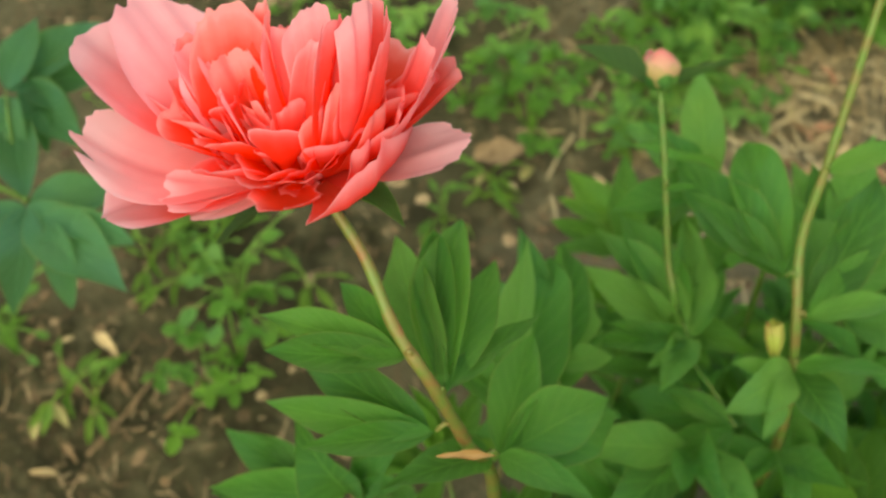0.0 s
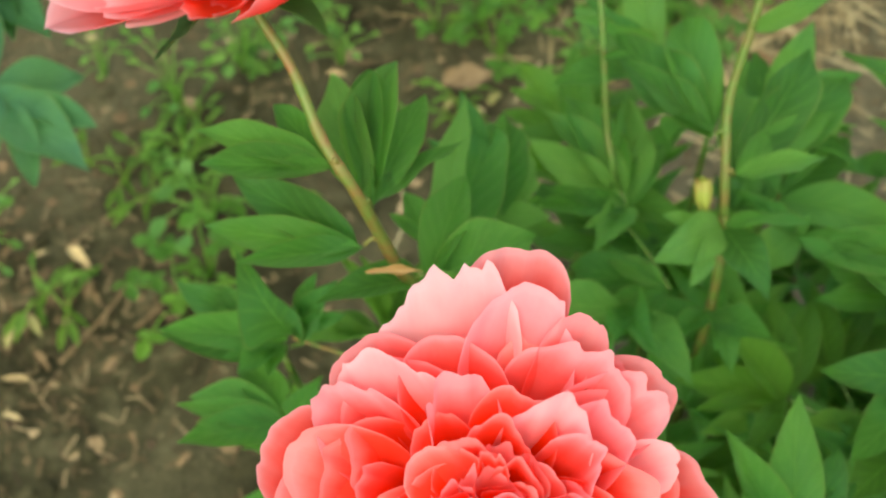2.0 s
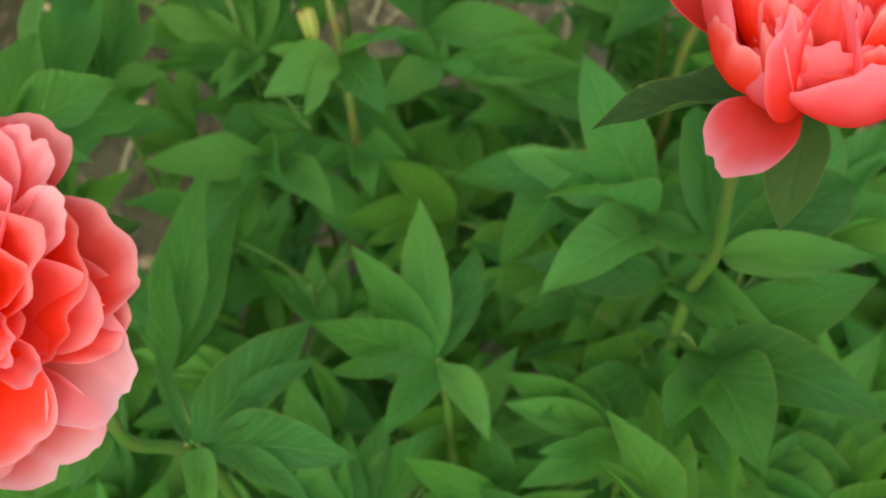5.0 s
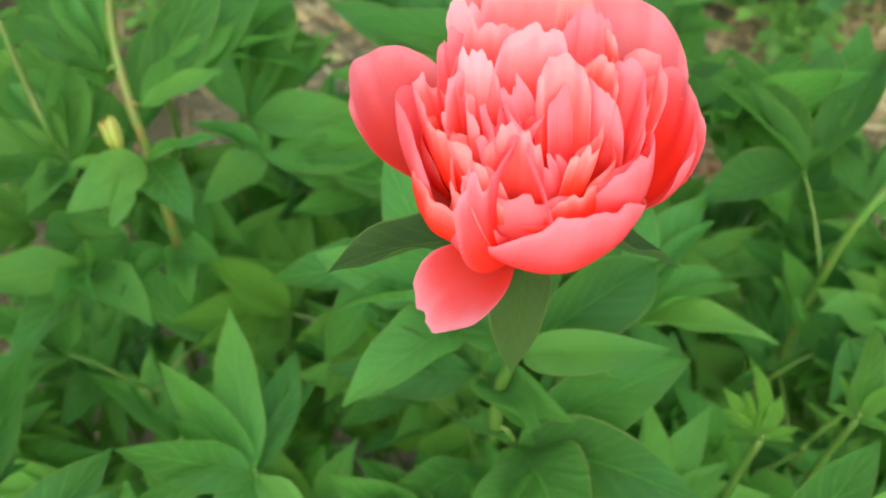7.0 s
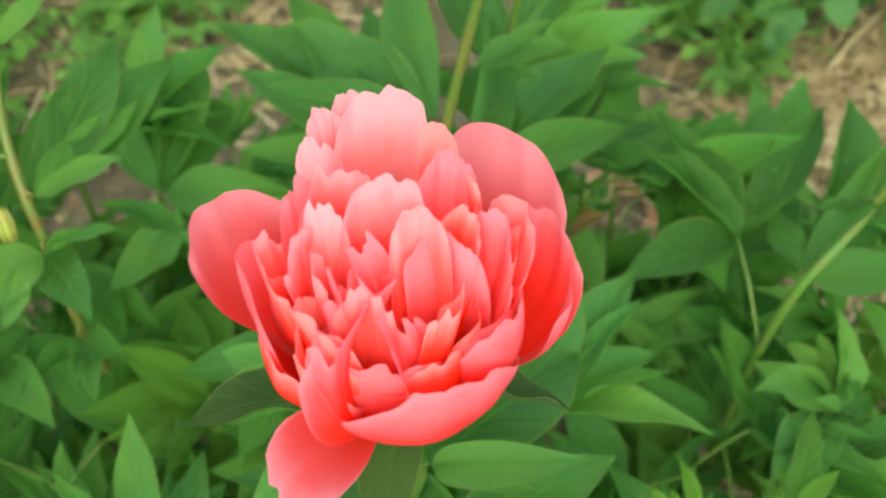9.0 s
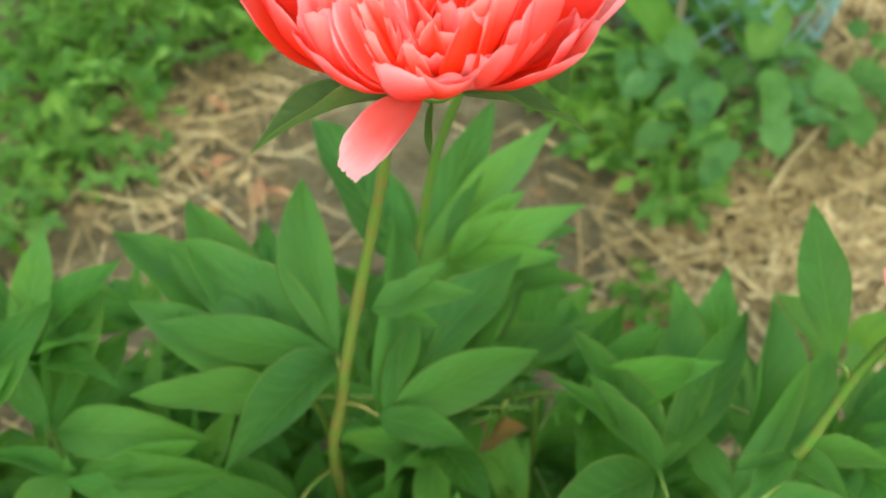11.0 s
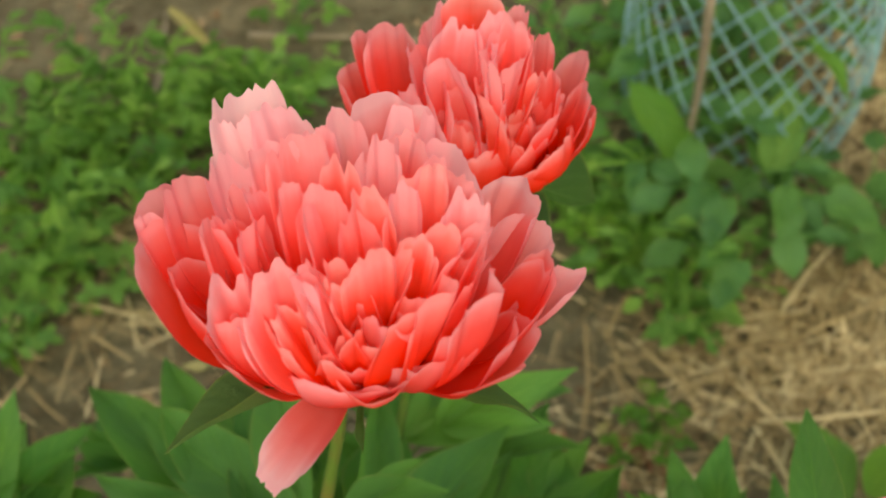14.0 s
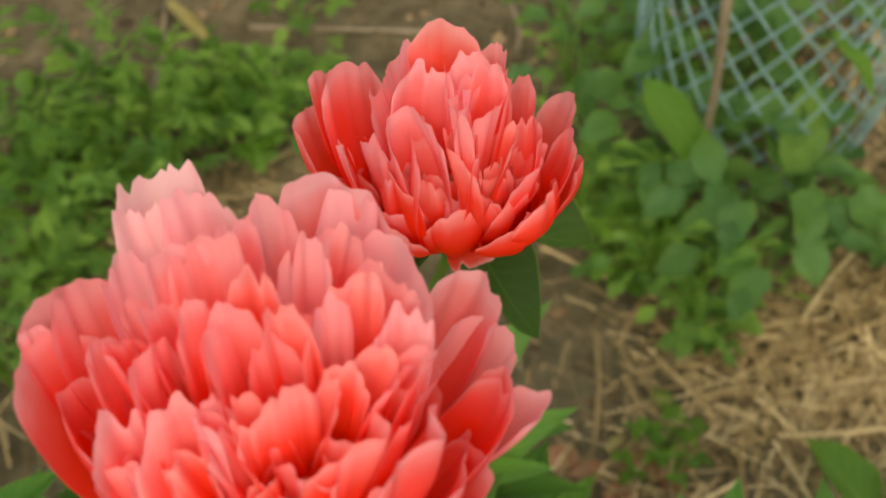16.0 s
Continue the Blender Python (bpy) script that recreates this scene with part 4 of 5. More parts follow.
def bud(stem, base, axis, right, size, tips=()):
    """A closed egg-shaped bud: a furled body, two wrapping petals and cupped sepals below."""
    rng = random.Random(77)
    flower = bloom(stem, base, axis, right, size, 71, [], label="closed egg-shaped bud, pink and cream", tips=tips)
    verts, uvs = [], []
    for j in range(12):
        t = j / 11
        r = 1.15 * size * math.sin(math.pi * (0.04 + 0.95 * t)) ** 0.75
        for k in range(24):
            a = 2 * math.pi * k / 23
            ridge = 1 + 0.05 * math.sin(3 * a + 5 * t)
            verts.append((r * ridge * math.cos(a), r * ridge * math.sin(a), size * (2.3 * t - 0.1)))
            uvs.append((k / 23, 0.35 + 0.65 * t))
    child("petal", mesh_of("petal", verts, grid_faces(24, 12), CREAM, uvs), flower, None, "furled pink and cream petals")
    for az in (150, 270):
        me = petal_mesh(rng, radians(az), 0.5 * size, -0.1 * size, 46, -42, 2.5 * size, 1.9 * size, 1.2, 0.01, 0.1, PALE if az == 150 else CREAM)
        child("petal", me, flower)
    for az in (200, -20, 90, 280):
        me = petal_mesh(rng, radians(az), 0.25 * size, -0.25 * size, 80, -12, 1.5 * size, 1.4 * size, 1.2, 0.01, 0.1, LEAF)
        child("sepal", me, flower, None, "green cupped sepal")
    return flower


def withered_bud(stem, base, axis, right, size, tips=()):
    """A small bud that has dried yellow."""
    rng = random.Random(78)
    flower = bloom(stem, base, axis, right, size, 79, [], label="withered yellow bud with a dry tip")
    for k in range(5):
        me = petal_mesh(rng, 1.26 * k, 0.2 * size, 0.0, 26, -14 + 5 * (k % 2), 3.4 * size, 1.1 * size, 1.3, 0.08, 0.8, DRY if k == 2 else YELLOW)
        child("petal", me, flower)
    return flower


stem_a = peony_stem('tall reddish-green peony stem bent over by its open coral bloom',
    path=[(0.047, 0.302, -0.010), (0.039, 0.290, 0.267), (0.027, 0.272, 0.594), (0.012, 0.265, 0.666), (-0.005, 0.268, 0.722), (-0.021, 0.284, 0.744), (-0.035, 0.310, 0.764), (-0.054, 0.333, 0.782)],
    leaves=[
        ((0.001, 0.269, 0.711), [(-0.030, 0.365, 0.715, 0.30), (0.005, 0.384, 0.715, 0.27), (-0.006, 0.376, 0.715, 0.20), (0.030, 0.349, 0.715, 0.27), (0.046, 0.317, 0.715, 0.30)]),
        ((-0.016, 0.275, 0.734), [(-0.083, 0.297, 0.738, 0.26), (-0.081, 0.279, 0.738, 0.30), (-0.049, 0.272, 0.738, 0.40), (-0.049, 0.318, 0.738, 0.34)]),
        ((-0.003, 0.261, 0.689), [(-0.091, 0.280, 0.683, 0.24), (-0.067, 0.256, 0.683, 0.27), (-0.083, 0.316, 0.683, 0.28)]),
        ((-0.052, 0.288, 0.550), [(-0.137, 0.337, 0.540, 0.30), (-0.133, 0.293, 0.554, 0.36), (-0.076, 0.281, 0.632, 0.40), (-0.028, 0.286, 0.614, 0.40)]),
        ((0.027, 0.269, 0.647), [(0.088, 0.311, 0.631, 0.50), (0.048, 0.344, 0.643, 0.34), (0.107, 0.324, 0.596, 0.40), (0.054, 0.242, 0.672, 0.42), (-0.025, 0.244, 0.673, 0.40), (0.072, 0.245, 0.652, 0.36)]),
        ((0.037, 0.304, 0.605), [(0.043, 0.415, 0.636, 0.26), (0.011, 0.353, 0.616, 0.36), (0.066, 0.360, 0.577, 0.30), (0.077, 0.446, 0.591, 0.28)]),],
    radius=0.0032, skin=RED_STEM)
bloom_a(stem_a, (-0.058, 0.338, 0.785), axis=(-0.198, 0.242, 0.950), right=(1.000, 0.000, 0.000), size=0.0770, tips=[(-0.015, 0.316, 0.787, 0.50), (-0.105, 0.324, 0.760, 0.40)])
stem_bud = peony_stem('slender green peony stem carrying a closed pink bud',
    path=[(0.173, 0.460, -0.010), (0.165, 0.448, 0.217), (0.153, 0.430, 0.483), (0.144, 0.457, 0.544), (0.139, 0.490, 0.589), (0.134, 0.524, 0.626)],
    leaves=[
        ((0.159, 0.416, 0.506), [(0.093, 0.463, 0.527, 0.34), (0.094, 0.397, 0.537, 0.34), (0.106, 0.516, 0.508, 0.34), (0.122, 0.538, 0.501, 0.30), (0.168, 0.517, 0.509, 0.36), (0.132, 0.363, 0.536, 0.40), (0.193, 0.482, 0.507, 0.30)]),
        ((0.139, 0.480, 0.582), [(0.154, 0.471, 0.598, 0.25)]),
        ((0.185, 0.360, 0.490), [(0.131, 0.348, 0.482, 0.36), (0.132, 0.323, 0.487, 0.36), (0.145, 0.389, 0.488, 0.40), (0.116, 0.401, 0.464, 0.36)]),],
    radius=0.0026)
bud(stem_bud, (0.134, 0.526, 0.627), axis=(0.000, 0.659, 0.752), right=(1.000, 0.000, 0.000), size=0.0105, tips=[(0.080, 0.538, 0.654, 0.34), (0.185, 0.531, 0.649, 0.24)])
stem_y = peony_stem('thick peony stem with side shoots and a withered yellow bud',
    path=[(0.234, 0.385, -0.010), (0.226, 0.373, 0.209), (0.214, 0.355, 0.465), (0.213, 0.371, 0.530), (0.209, 0.391, 0.576), (0.209, 0.422, 0.608), (0.218, 0.446, 0.646), (0.228, 0.474, 0.687), (0.237, 0.500, 0.726), (0.242, 0.514, 0.746)],
    leaves=[
        ((0.201, 0.408, 0.592), [(0.147, 0.514, 0.592, 0.34), (0.193, 0.535, 0.592, 0.30), (0.151, 0.473, 0.592, 0.34), (0.208, 0.497, 0.592, 0.24), (0.185, 0.475, 0.535, 0.36)]),
        ((0.219, 0.445, 0.645), [(0.250, 0.436, 0.683, 0.34)]),
        ((0.214, 0.390, 0.575), [(0.283, 0.496, 0.582, 0.30), (0.263, 0.514, 0.540, 0.30), (0.286, 0.440, 0.588, 0.34), (0.266, 0.392, 0.599, 0.36), (0.313, 0.495, 0.559, 0.34)]),
        ((0.210, 0.369, 0.551), [(0.167, 0.330, 0.579, 0.55), (0.226, 0.314, 0.568, 0.50), (0.253, 0.351, 0.593, 0.36)]),
        ((0.211, 0.348, 0.482), [(0.145, 0.355, 0.465, 0.36), (0.173, 0.310, 0.500, 0.36), (0.239, 0.308, 0.520, 0.40), (0.219, 0.297, 0.513, 0.40)]),],
    radius=0.0031, skin=OLIVE_STEM)
withered_bud(stem_y, (0.196, 0.369, 0.561), axis=(-0.100, 0.619, 0.779), right=(1.000, 0.000, 0.000), size=0.0075)
shoot = peony_stem('bright green young peony shoot between the older stems',
    path=[(0.258, 0.185, -0.010), (0.250, 0.173, 0.183), (0.238, 0.155, 0.407), (0.236, 0.163, 0.475), (0.232, 0.165, 0.518)],
    leaves=[
        ((0.232, 0.165, 0.518), [(0.198, 0.220, 0.569, 0.30), (0.236, 0.246, 0.567, 0.34), (0.174, 0.168, 0.577, 0.42), (0.194, 0.122, 0.530, 0.42), (0.252, 0.115, 0.522, 0.42), (0.272, 0.238, 0.524, 0.34)]),],
    radius=0.003)
stem_b = peony_stem('green peony stem curving up under its large coral bloom',
    path=[(0.125, 0.153, -0.010), (0.117, 0.141, 0.225), (0.105, 0.123, 0.500), (0.099, 0.112, 0.577), (0.078, 0.099, 0.631), (0.075, 0.104, 0.676), (0.064, 0.104, 0.735), (0.049, 0.08, 0.801)],
    leaves=[
        ((0.100, 0.110, 0.587), [(0.088, 0.164, 0.608, 0.20), (0.169, 0.169, 0.598, 0.42), (0.177, 0.094, 0.596, 0.48), (0.109, 0.073, 0.597, 0.50)]),
        ((0.090, 0.164, 0.565), [(0.125, 0.253, 0.623, 0.30), (0.137, 0.239, 0.594, 0.34), (0.100, 0.206, 0.612, 0.30), (0.116, 0.207, 0.552, 0.36), (0.080, 0.254, 0.554, 0.36)]),
        ((0.064, 0.114, 0.617), [(0.055, 0.082, 0.639, 0.50), (0.032, 0.086, 0.618, 0.40)]),],
    radius=0.0034)
bloom_b(stem_b, (0.049, 0.077, 0.806), axis=(-0.034, -0.480, 0.877), right=(1.000, -0.025, 0.003), size=0.0664, tips=[(0.122, 0.112, 0.790, 0.40)])
stem_c = peony_stem('green peony stem with a cupped coral bloom and broad leaves',
    path=[(0.387, 0.185, -0.010), (0.379, 0.173, 0.218), (0.367, 0.155, 0.485), (0.367, 0.153, 0.568), (0.368, 0.143, 0.626), (0.353, 0.126, 0.719), (0.355, 0.130, 0.764)],
    leaves=[
        ((0.363, 0.171, 0.557), [(0.285, 0.180, 0.586, 0.42), (0.332, 0.235, 0.571, 0.40), (0.310, 0.252, 0.547, 0.36), (0.368, 0.121, 0.612, 0.34), (0.384, 0.114, 0.610, 0.36)]),
        ((0.375, 0.151, 0.610), [(0.438, 0.118, 0.640, 0.36), (0.481, 0.189, 0.602, 0.36), (0.364, 0.257, 0.545, 0.40), (0.415, 0.282, 0.566, 0.34)]),
        ((0.375, 0.142, 0.520), [(0.346, 0.165, 0.531, 0.40), (0.369, 0.068, 0.539, 0.50), (0.381, 0.063, 0.579, 0.60), (0.443, 0.070, 0.569, 0.40), (0.469, 0.138, 0.571, 0.40)]),],
    radius=0.0036, leaf_material=DEEP_LEAF)
bloom_c(stem_c, (0.351, 0.093, 0.823), axis=(0.062, 0.188, 0.980), right=(0.956, -0.294, -0.004), size=0.0560, tips=[(0.280, 0.120, 0.805, 0.36), (0.406, 0.081, 0.793, 0.30), (0.328, 0.052, 0.804, 0.50)])
stem_low = peony_stem('low leafy peony stem without a bloom',
    path=[(0.357, 0.149, -0.010), (0.349, 0.137, 0.188), (0.337, 0.119, 0.418), (0.326, 0.116, 0.478)],
    leaves=[
        ((0.326, 0.116, 0.478), [(0.268, 0.162, 0.499, 0.36), (0.287, 0.177, 0.489, 0.36), (0.270, 0.140, 0.507, 0.36), (0.270, 0.084, 0.516, 0.40), (0.357, 0.082, 0.524, 0.36), (0.329, 0.185, 0.456, 0.30)]),
        ((0.261, 0.100, 0.440), [(0.242, 0.118, 0.449, 0.50), (0.207, 0.121, 0.489, 0.34), (0.259, 0.155, 0.451, 0.40), (0.302, 0.085, 0.478, 0.40)]),
        ((0.398, 0.078, 0.463), [(0.427, 0.056, 0.495, 0.36), (0.352, 0.076, 0.499, 0.50), (0.463, 0.106, 0.466, 0.36)]),],
    radius=0.003)
stem_d = peony_stem('upright green peony stem under a full coral bloom',
    path=[(0.463, 0.409, -0.010), (0.455, 0.397, 0.199), (0.443, 0.379, 0.443), (0.454, 0.385, 0.514), (0.466, 0.391, 0.574), (0.485, 0.394, 0.667), (0.493, 0.388, 0.731), (0.497, 0.388, 0.775)],
    leaves=[
        ((0.461, 0.413, 0.522), [(0.375, 0.551, 0.525, 0.32), (0.360, 0.459, 0.551, 0.26), (0.382, 0.360, 0.558, 0.36), (0.472, 0.546, 0.554, 0.28)]),
        ((0.479, 0.400, 0.583), [(0.528, 0.373, 0.620, 0.42)]),
        ((0.472, 0.366, 0.516), [(0.600, 0.453, 0.534, 0.32), (0.577, 0.363, 0.538, 0.34), (0.509, 0.325, 0.542, 0.42), (0.545, 0.521, 0.522, 0.20)]),
        ((0.412, 0.357, 0.454), [(0.360, 0.417, 0.459, 0.36), (0.309, 0.388, 0.495, 0.34), (0.371, 0.344, 0.459, 0.40)]),],
    radius=0.0036, leaf_material=DEEP_LEAF, skin=OLIVE_STEM)
bloom_d(stem_d, (0.485, 0.293, 0.887), axis=(0.087, 0.302, 0.949), right=(0.948, -0.317, -0.028), size=0.0555, tips=[(0.421, 0.301, 0.890, 0.48), (0.538, 0.274, 0.873, 0.46), (0.476, 0.275, 0.872, 0.14)])
stem_n = peony_stem('leafy green peony stem beside the blooming stem',
    path=[(0.467, 0.447, -0.010), (0.459, 0.435, 0.194), (0.447, 0.417, 0.430), (0.439, 0.409, 0.489)],
    leaves=[
        ((0.436, 0.403, 0.506), [(0.402, 0.595, 0.490, 0.24), (0.424, 0.561, 0.484, 0.20), (0.446, 0.532, 0.525, 0.26), (0.346, 0.499, 0.524, 0.30), (0.472, 0.579, 0.474, 0.26), (0.339, 0.425, 0.541, 0.26), (0.346, 0.610, 0.464, 0.24)]),
        ((0.499, 0.372, 0.501), [(0.587, 0.431, 0.517, 0.42), (0.605, 0.446, 0.487, 0.22), (0.645, 0.417, 0.477, 0.24), (0.583, 0.372, 0.499, 0.20), (0.537, 0.531, 0.459, 0.26), (0.492, 0.464, 0.471, 0.30)]),
        ((0.592, 0.518, 0.443), [(0.659, 0.486, 0.460, 0.34), (0.612, 0.483, 0.446, 0.34), (0.596, 0.574, 0.435, 0.30), (0.630, 0.557, 0.433, 0.30)]),
        ((0.598, 0.468, 0.433), [(0.644, 0.484, 0.455, 0.36), (0.651, 0.451, 0.457, 0.34)]),],
    radius=0.003, leaf_material=DEEP_LEAF)
stem_e = peony_stem('upright green peony stem carrying a dense coral bloom',
    path=[(0.553, 0.513, -0.010), (0.545, 0.501, 0.194), (0.533, 0.483, 0.430), (0.550, 0.505, 0.502), (0.560, 0.504, 0.569), (0.568, 0.478, 0.660), (0.571, 0.452, 0.730), (0.571, 0.432, 0.777)],
    leaves=[
        ((0.537, 0.488, 0.456), [(0.641, 0.590, 0.511, 0.24), (0.670, 0.555, 0.517, 0.22), (0.650, 0.475, 0.516, 0.34), (0.518, 0.651, 0.489, 0.30), (0.534, 0.602, 0.483, 0.30)]),
        ((0.528, 0.470, 0.421), [(0.598, 0.467, 0.456, 0.36), (0.591, 0.426, 0.451, 0.36), (0.483, 0.536, 0.442, 0.36)]),],
    radius=0.0032)
bloom_e(stem_e, (0.571, 0.43, 0.783), axis=(0.112, 0.381, 0.918), right=(0.948, -0.317, -0.028), size=0.0546, tips=[(0.659, 0.493, 0.690, 0.30), (0.620, 0.452, 0.677, 0.25)])
stem_f = peony_stem('leaning green peony stem with a pale pink bloom',
    path=[(0.634, 0.250, -0.010), (0.626, 0.238, 0.225), (0.614, 0.220, 0.499), (0.660, 0.232, 0.583), (0.682, 0.239, 0.657), (0.683, 0.229, 0.715), (0.681, 0.214, 0.771)],
    leaves=[
        ((0.676, 0.248, 0.650), [(0.704, 0.331, 0.676, 0.30)]),
        ((0.661, 0.236, 0.585), [(0.665, 0.202, 0.608, 0.40), (0.623, 0.217, 0.608, 0.45), (0.705, 0.208, 0.599, 0.36)]),
        ((0.619, 0.283, 0.497), [(0.606, 0.387, 0.516, 0.36), (0.580, 0.344, 0.548, 0.34), (0.537, 0.269, 0.535, 0.42), (0.705, 0.392, 0.498, 0.30), (0.730, 0.369, 0.510, 0.24)]),
        ((0.653, 0.253, 0.485), [(0.761, 0.363, 0.513, 0.20), (0.773, 0.324, 0.514, 0.30), (0.653, 0.306, 0.497, 0.40), (0.714, 0.213, 0.518, 0.40)]),],
    radius=0.0029, leaf_material=DEEP_LEAF)
bloom_f(stem_f, (0.750, 0.221, 0.685), axis=(0.031, 0.337, 0.941), right=(0.944, -0.330, -0.022), size=0.0620)
stem_m = peony_stem('leafy green peony stem beside the bare soil',
    path=[(0.282, 0.476, -0.010), (0.274, 0.464, 0.176), (0.262, 0.446, 0.390), (0.277, 0.458, 0.456)],
    leaves=[
        ((0.278, 0.460, 0.457), [(0.260, 0.589, 0.480, 0.28), (0.301, 0.599, 0.474, 0.24), (0.338, 0.568, 0.484, 0.30), (0.250, 0.547, 0.495, 0.30), (0.346, 0.510, 0.471, 0.36), (0.363, 0.402, 0.494, 0.34)]),
        ((0.285, 0.426, 0.459), [(0.375, 0.371, 0.498, 0.34), (0.287, 0.418, 0.487, 0.30), (0.240, 0.380, 0.496, 0.42), (0.239, 0.442, 0.491, 0.36)]),],
    radius=0.003)
blue_plant = peony_stem('blue-green broad-leaved plant with dried flower remains',
    path=[(-0.691, 1.032, -0.010), (-0.576, 0.884, 0.165), (-0.403, 0.661, 0.367), (-0.340, 0.602, 0.414), (-0.310, 0.565, 0.454)],
    leaves=[
        ((-0.310, 0.563, 0.453), [(-0.230, 0.493, 0.449, 0.55), (-0.315, 0.480, 0.440, 0.44), (-0.244, 0.583, 0.444, 0.55), (-0.356, 0.542, 0.439, 0.52), (-0.334, 0.653, 0.470, 0.44)]),
        ((-0.331, 0.673, 0.462), [(-0.273, 0.719, 0.493, 0.52), (-0.264, 0.680, 0.466, 0.47), (-0.286, 0.642, 0.463, 0.47), (-0.373, 0.718, 0.471, 0.47), (-0.272, 0.609, 0.462, 0.52)]),
        ((-0.338, 0.655, 0.472), [(-0.319, 0.592, 0.450, 0.50), (-0.358, 0.595, 0.453, 0.50), (-0.307, 0.676, 0.464, 0.36), (-0.322, 0.721, 0.494, 0.46)]),],
    radius=0.003, leaf_material=BLUE_LEAF)
stem_g = peony_stem('leafy green peony stem standing between two bloom stems',
    path=[(0.095, 0.398, -0.010), (0.087, 0.386, 0.213), (0.075, 0.368, 0.473), (0.067, 0.365, 0.559)],
    leaves=[
        ((0.067, 0.366, 0.560), [(0.046, 0.447, 0.592, 0.30), (0.061, 0.395, 0.579, 0.26), (0.083, 0.480, 0.550, 0.28), (0.026, 0.423, 0.576, 0.30), (0.101, 0.455, 0.533, 0.32), (0.108, 0.383, 0.549, 0.44)]),
        ((0.060, 0.355, 0.530), [(0.015, 0.377, 0.567, 0.44), (0.106, 0.419, 0.530, 0.30), (0.106, 0.344, 0.545, 0.44), (0.022, 0.328, 0.555, 0.44)]),],
    radius=0.0026)
stem_h = peony_stem('low leafy green peony stem at the edge of the bare soil',
    path=[(-0.032, 0.325, -0.010), (-0.040, 0.313, 0.201), (-0.052, 0.295, 0.447), (-0.059, 0.287, 0.529)],
    leaves=[
        ((-0.059, 0.295, 0.534), [(-0.136, 0.335, 0.539, 0.30), (-0.131, 0.290, 0.552, 0.44), (-0.078, 0.259, 0.575, 0.47), (-0.108, 0.347, 0.503, 0.32)]),
        ((-0.057, 0.256, 0.508), [(-0.117, 0.272, 0.519, 0.44), (-0.121, 0.256, 0.529, 0.30), (-0.116, 0.230, 0.534, 0.44), (-0.092, 0.299, 0.515, 0.52), (-0.038, 0.268, 0.538, 0.47)]),],
    radius=0.0026)


# ---- ground ----
def rise(x, y):
    """Height of the uneven soil."""
    h = 0.018 * noise.noise(Vector((x * 2.3, y * 2.3, 0))) + 0.009 * noise.noise(Vector((x * 9, y * 9, 3))) + 0.004 * noise.noise(Vector((x * 31, y * 31, 7)))
    return h * min(1.0, 3.0 / (1.0 + abs(x) + abs(y)))


def build_ground():
    fine = [(-0.9 + 0.018 * k) for k in range(146)]
    far = [2.2, 3.2, 5, 9, 20, 60, 200]
    xs = [-f for f in reversed(far)] + fine + far
    fine_y = [(-0.2 + 0.018 * k) for k in range(125)]
    ys = [-f for f in reversed([0.6, 1.2, 2.5, 6, 20, 60, 200])] + fine_y + [2.6, 4, 8, 20, 60, 200]
    verts = [(x, y, rise(x, y)) for y in ys for x in xs]
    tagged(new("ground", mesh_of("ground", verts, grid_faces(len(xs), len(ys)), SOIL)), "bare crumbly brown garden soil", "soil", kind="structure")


build_ground()


def strip(x, y, z, length, width, yaw, pitch, bend):
    """A flat split straw: a thin three-sided sliver with a bend."""
    d = Vector((math.cos(yaw) * math.cos(pitch), math.sin(yaw) * math.cos(pitch), math.sin(pitch)))
    s = Vector((-math.sin(yaw), math.cos(yaw), 0)) * width * 0.5
    u = Vector((0, 0, width * 0.35))
    verts = []
    for t in (-0.5, 0.0, 0.5):
        c = Vector((x, y, z)) + d * (t * length) + Vector((-math.sin(yaw), math.cos(yaw), 0.3)) * (bend * (0.25 - t * t) * length)
        verts += [c - s, c + s, c + u]
    faces = []
    for k in (0, 3):
        for a, b in ((0, 1), (1, 2), (2, 0)):
            faces.append((k + a, k + b, k + 3 + b, k + 3 + a))
    return verts, faces + [(2, 1, 0), (6, 7, 8)]


def scatter(name, label, category, material, count, seed, chance, length, width, lift=0.012):
    rng = random.Random(seed)
    verts, faces, made = [], [], 0
    while made < count:
        x, y = rng.uniform(-0.9, 1.75), rng.uniform(0.15, 2.0)
        if rng.random() > chance(x, y):
            continue
        v, f = strip(x, y, rise(x, y) + rng.uniform(0.002, lift), rng.uniform(*length), rng.uniform(*width), rng.uniform(0, 6.28), rng.gauss(0, 0.10), rng.uniform(-0.16, 0.16))
        faces += [tuple(len(verts) + i for i in q) for q in f]
        verts += v
        made += 1
    return tagged(new(name, mesh_of(name, verts, faces, material, smooth=False)), label, category, kind="stuff")


def straw_chance(x, y):
    """How thickly straw lies: a mulched strip, a loose patch beside the weeds, hardly any under the netting."""
    edge = 0.77 + 0.58 * (y - 0.58)
    k = 1 / (1 + math.exp(-(x - edge) / 0.04))
    k *= 1 - 0.92 * math.exp(-((x - 1.12) ** 2 + (y - 1.10) ** 2) / 0.035) - 0.6 * math.exp(-((x - 0.98) ** 2 + (y - 0.86) ** 2) / 0.008)
    patch = 0.26 * math.exp(-((x - 0.47) ** 2 / 0.006 + (y - 1.04) ** 2 / 0.012)) + 0.10 * math.exp(-((x - 0.38) ** 2 / 0.05 + (y - 1.0) ** 2 / 0.06))
    return min(1.0, max(0.0, k) * (0.55 + 0.6 * noise.noise(Vector((x * 5, y * 5, 1)))) + patch)


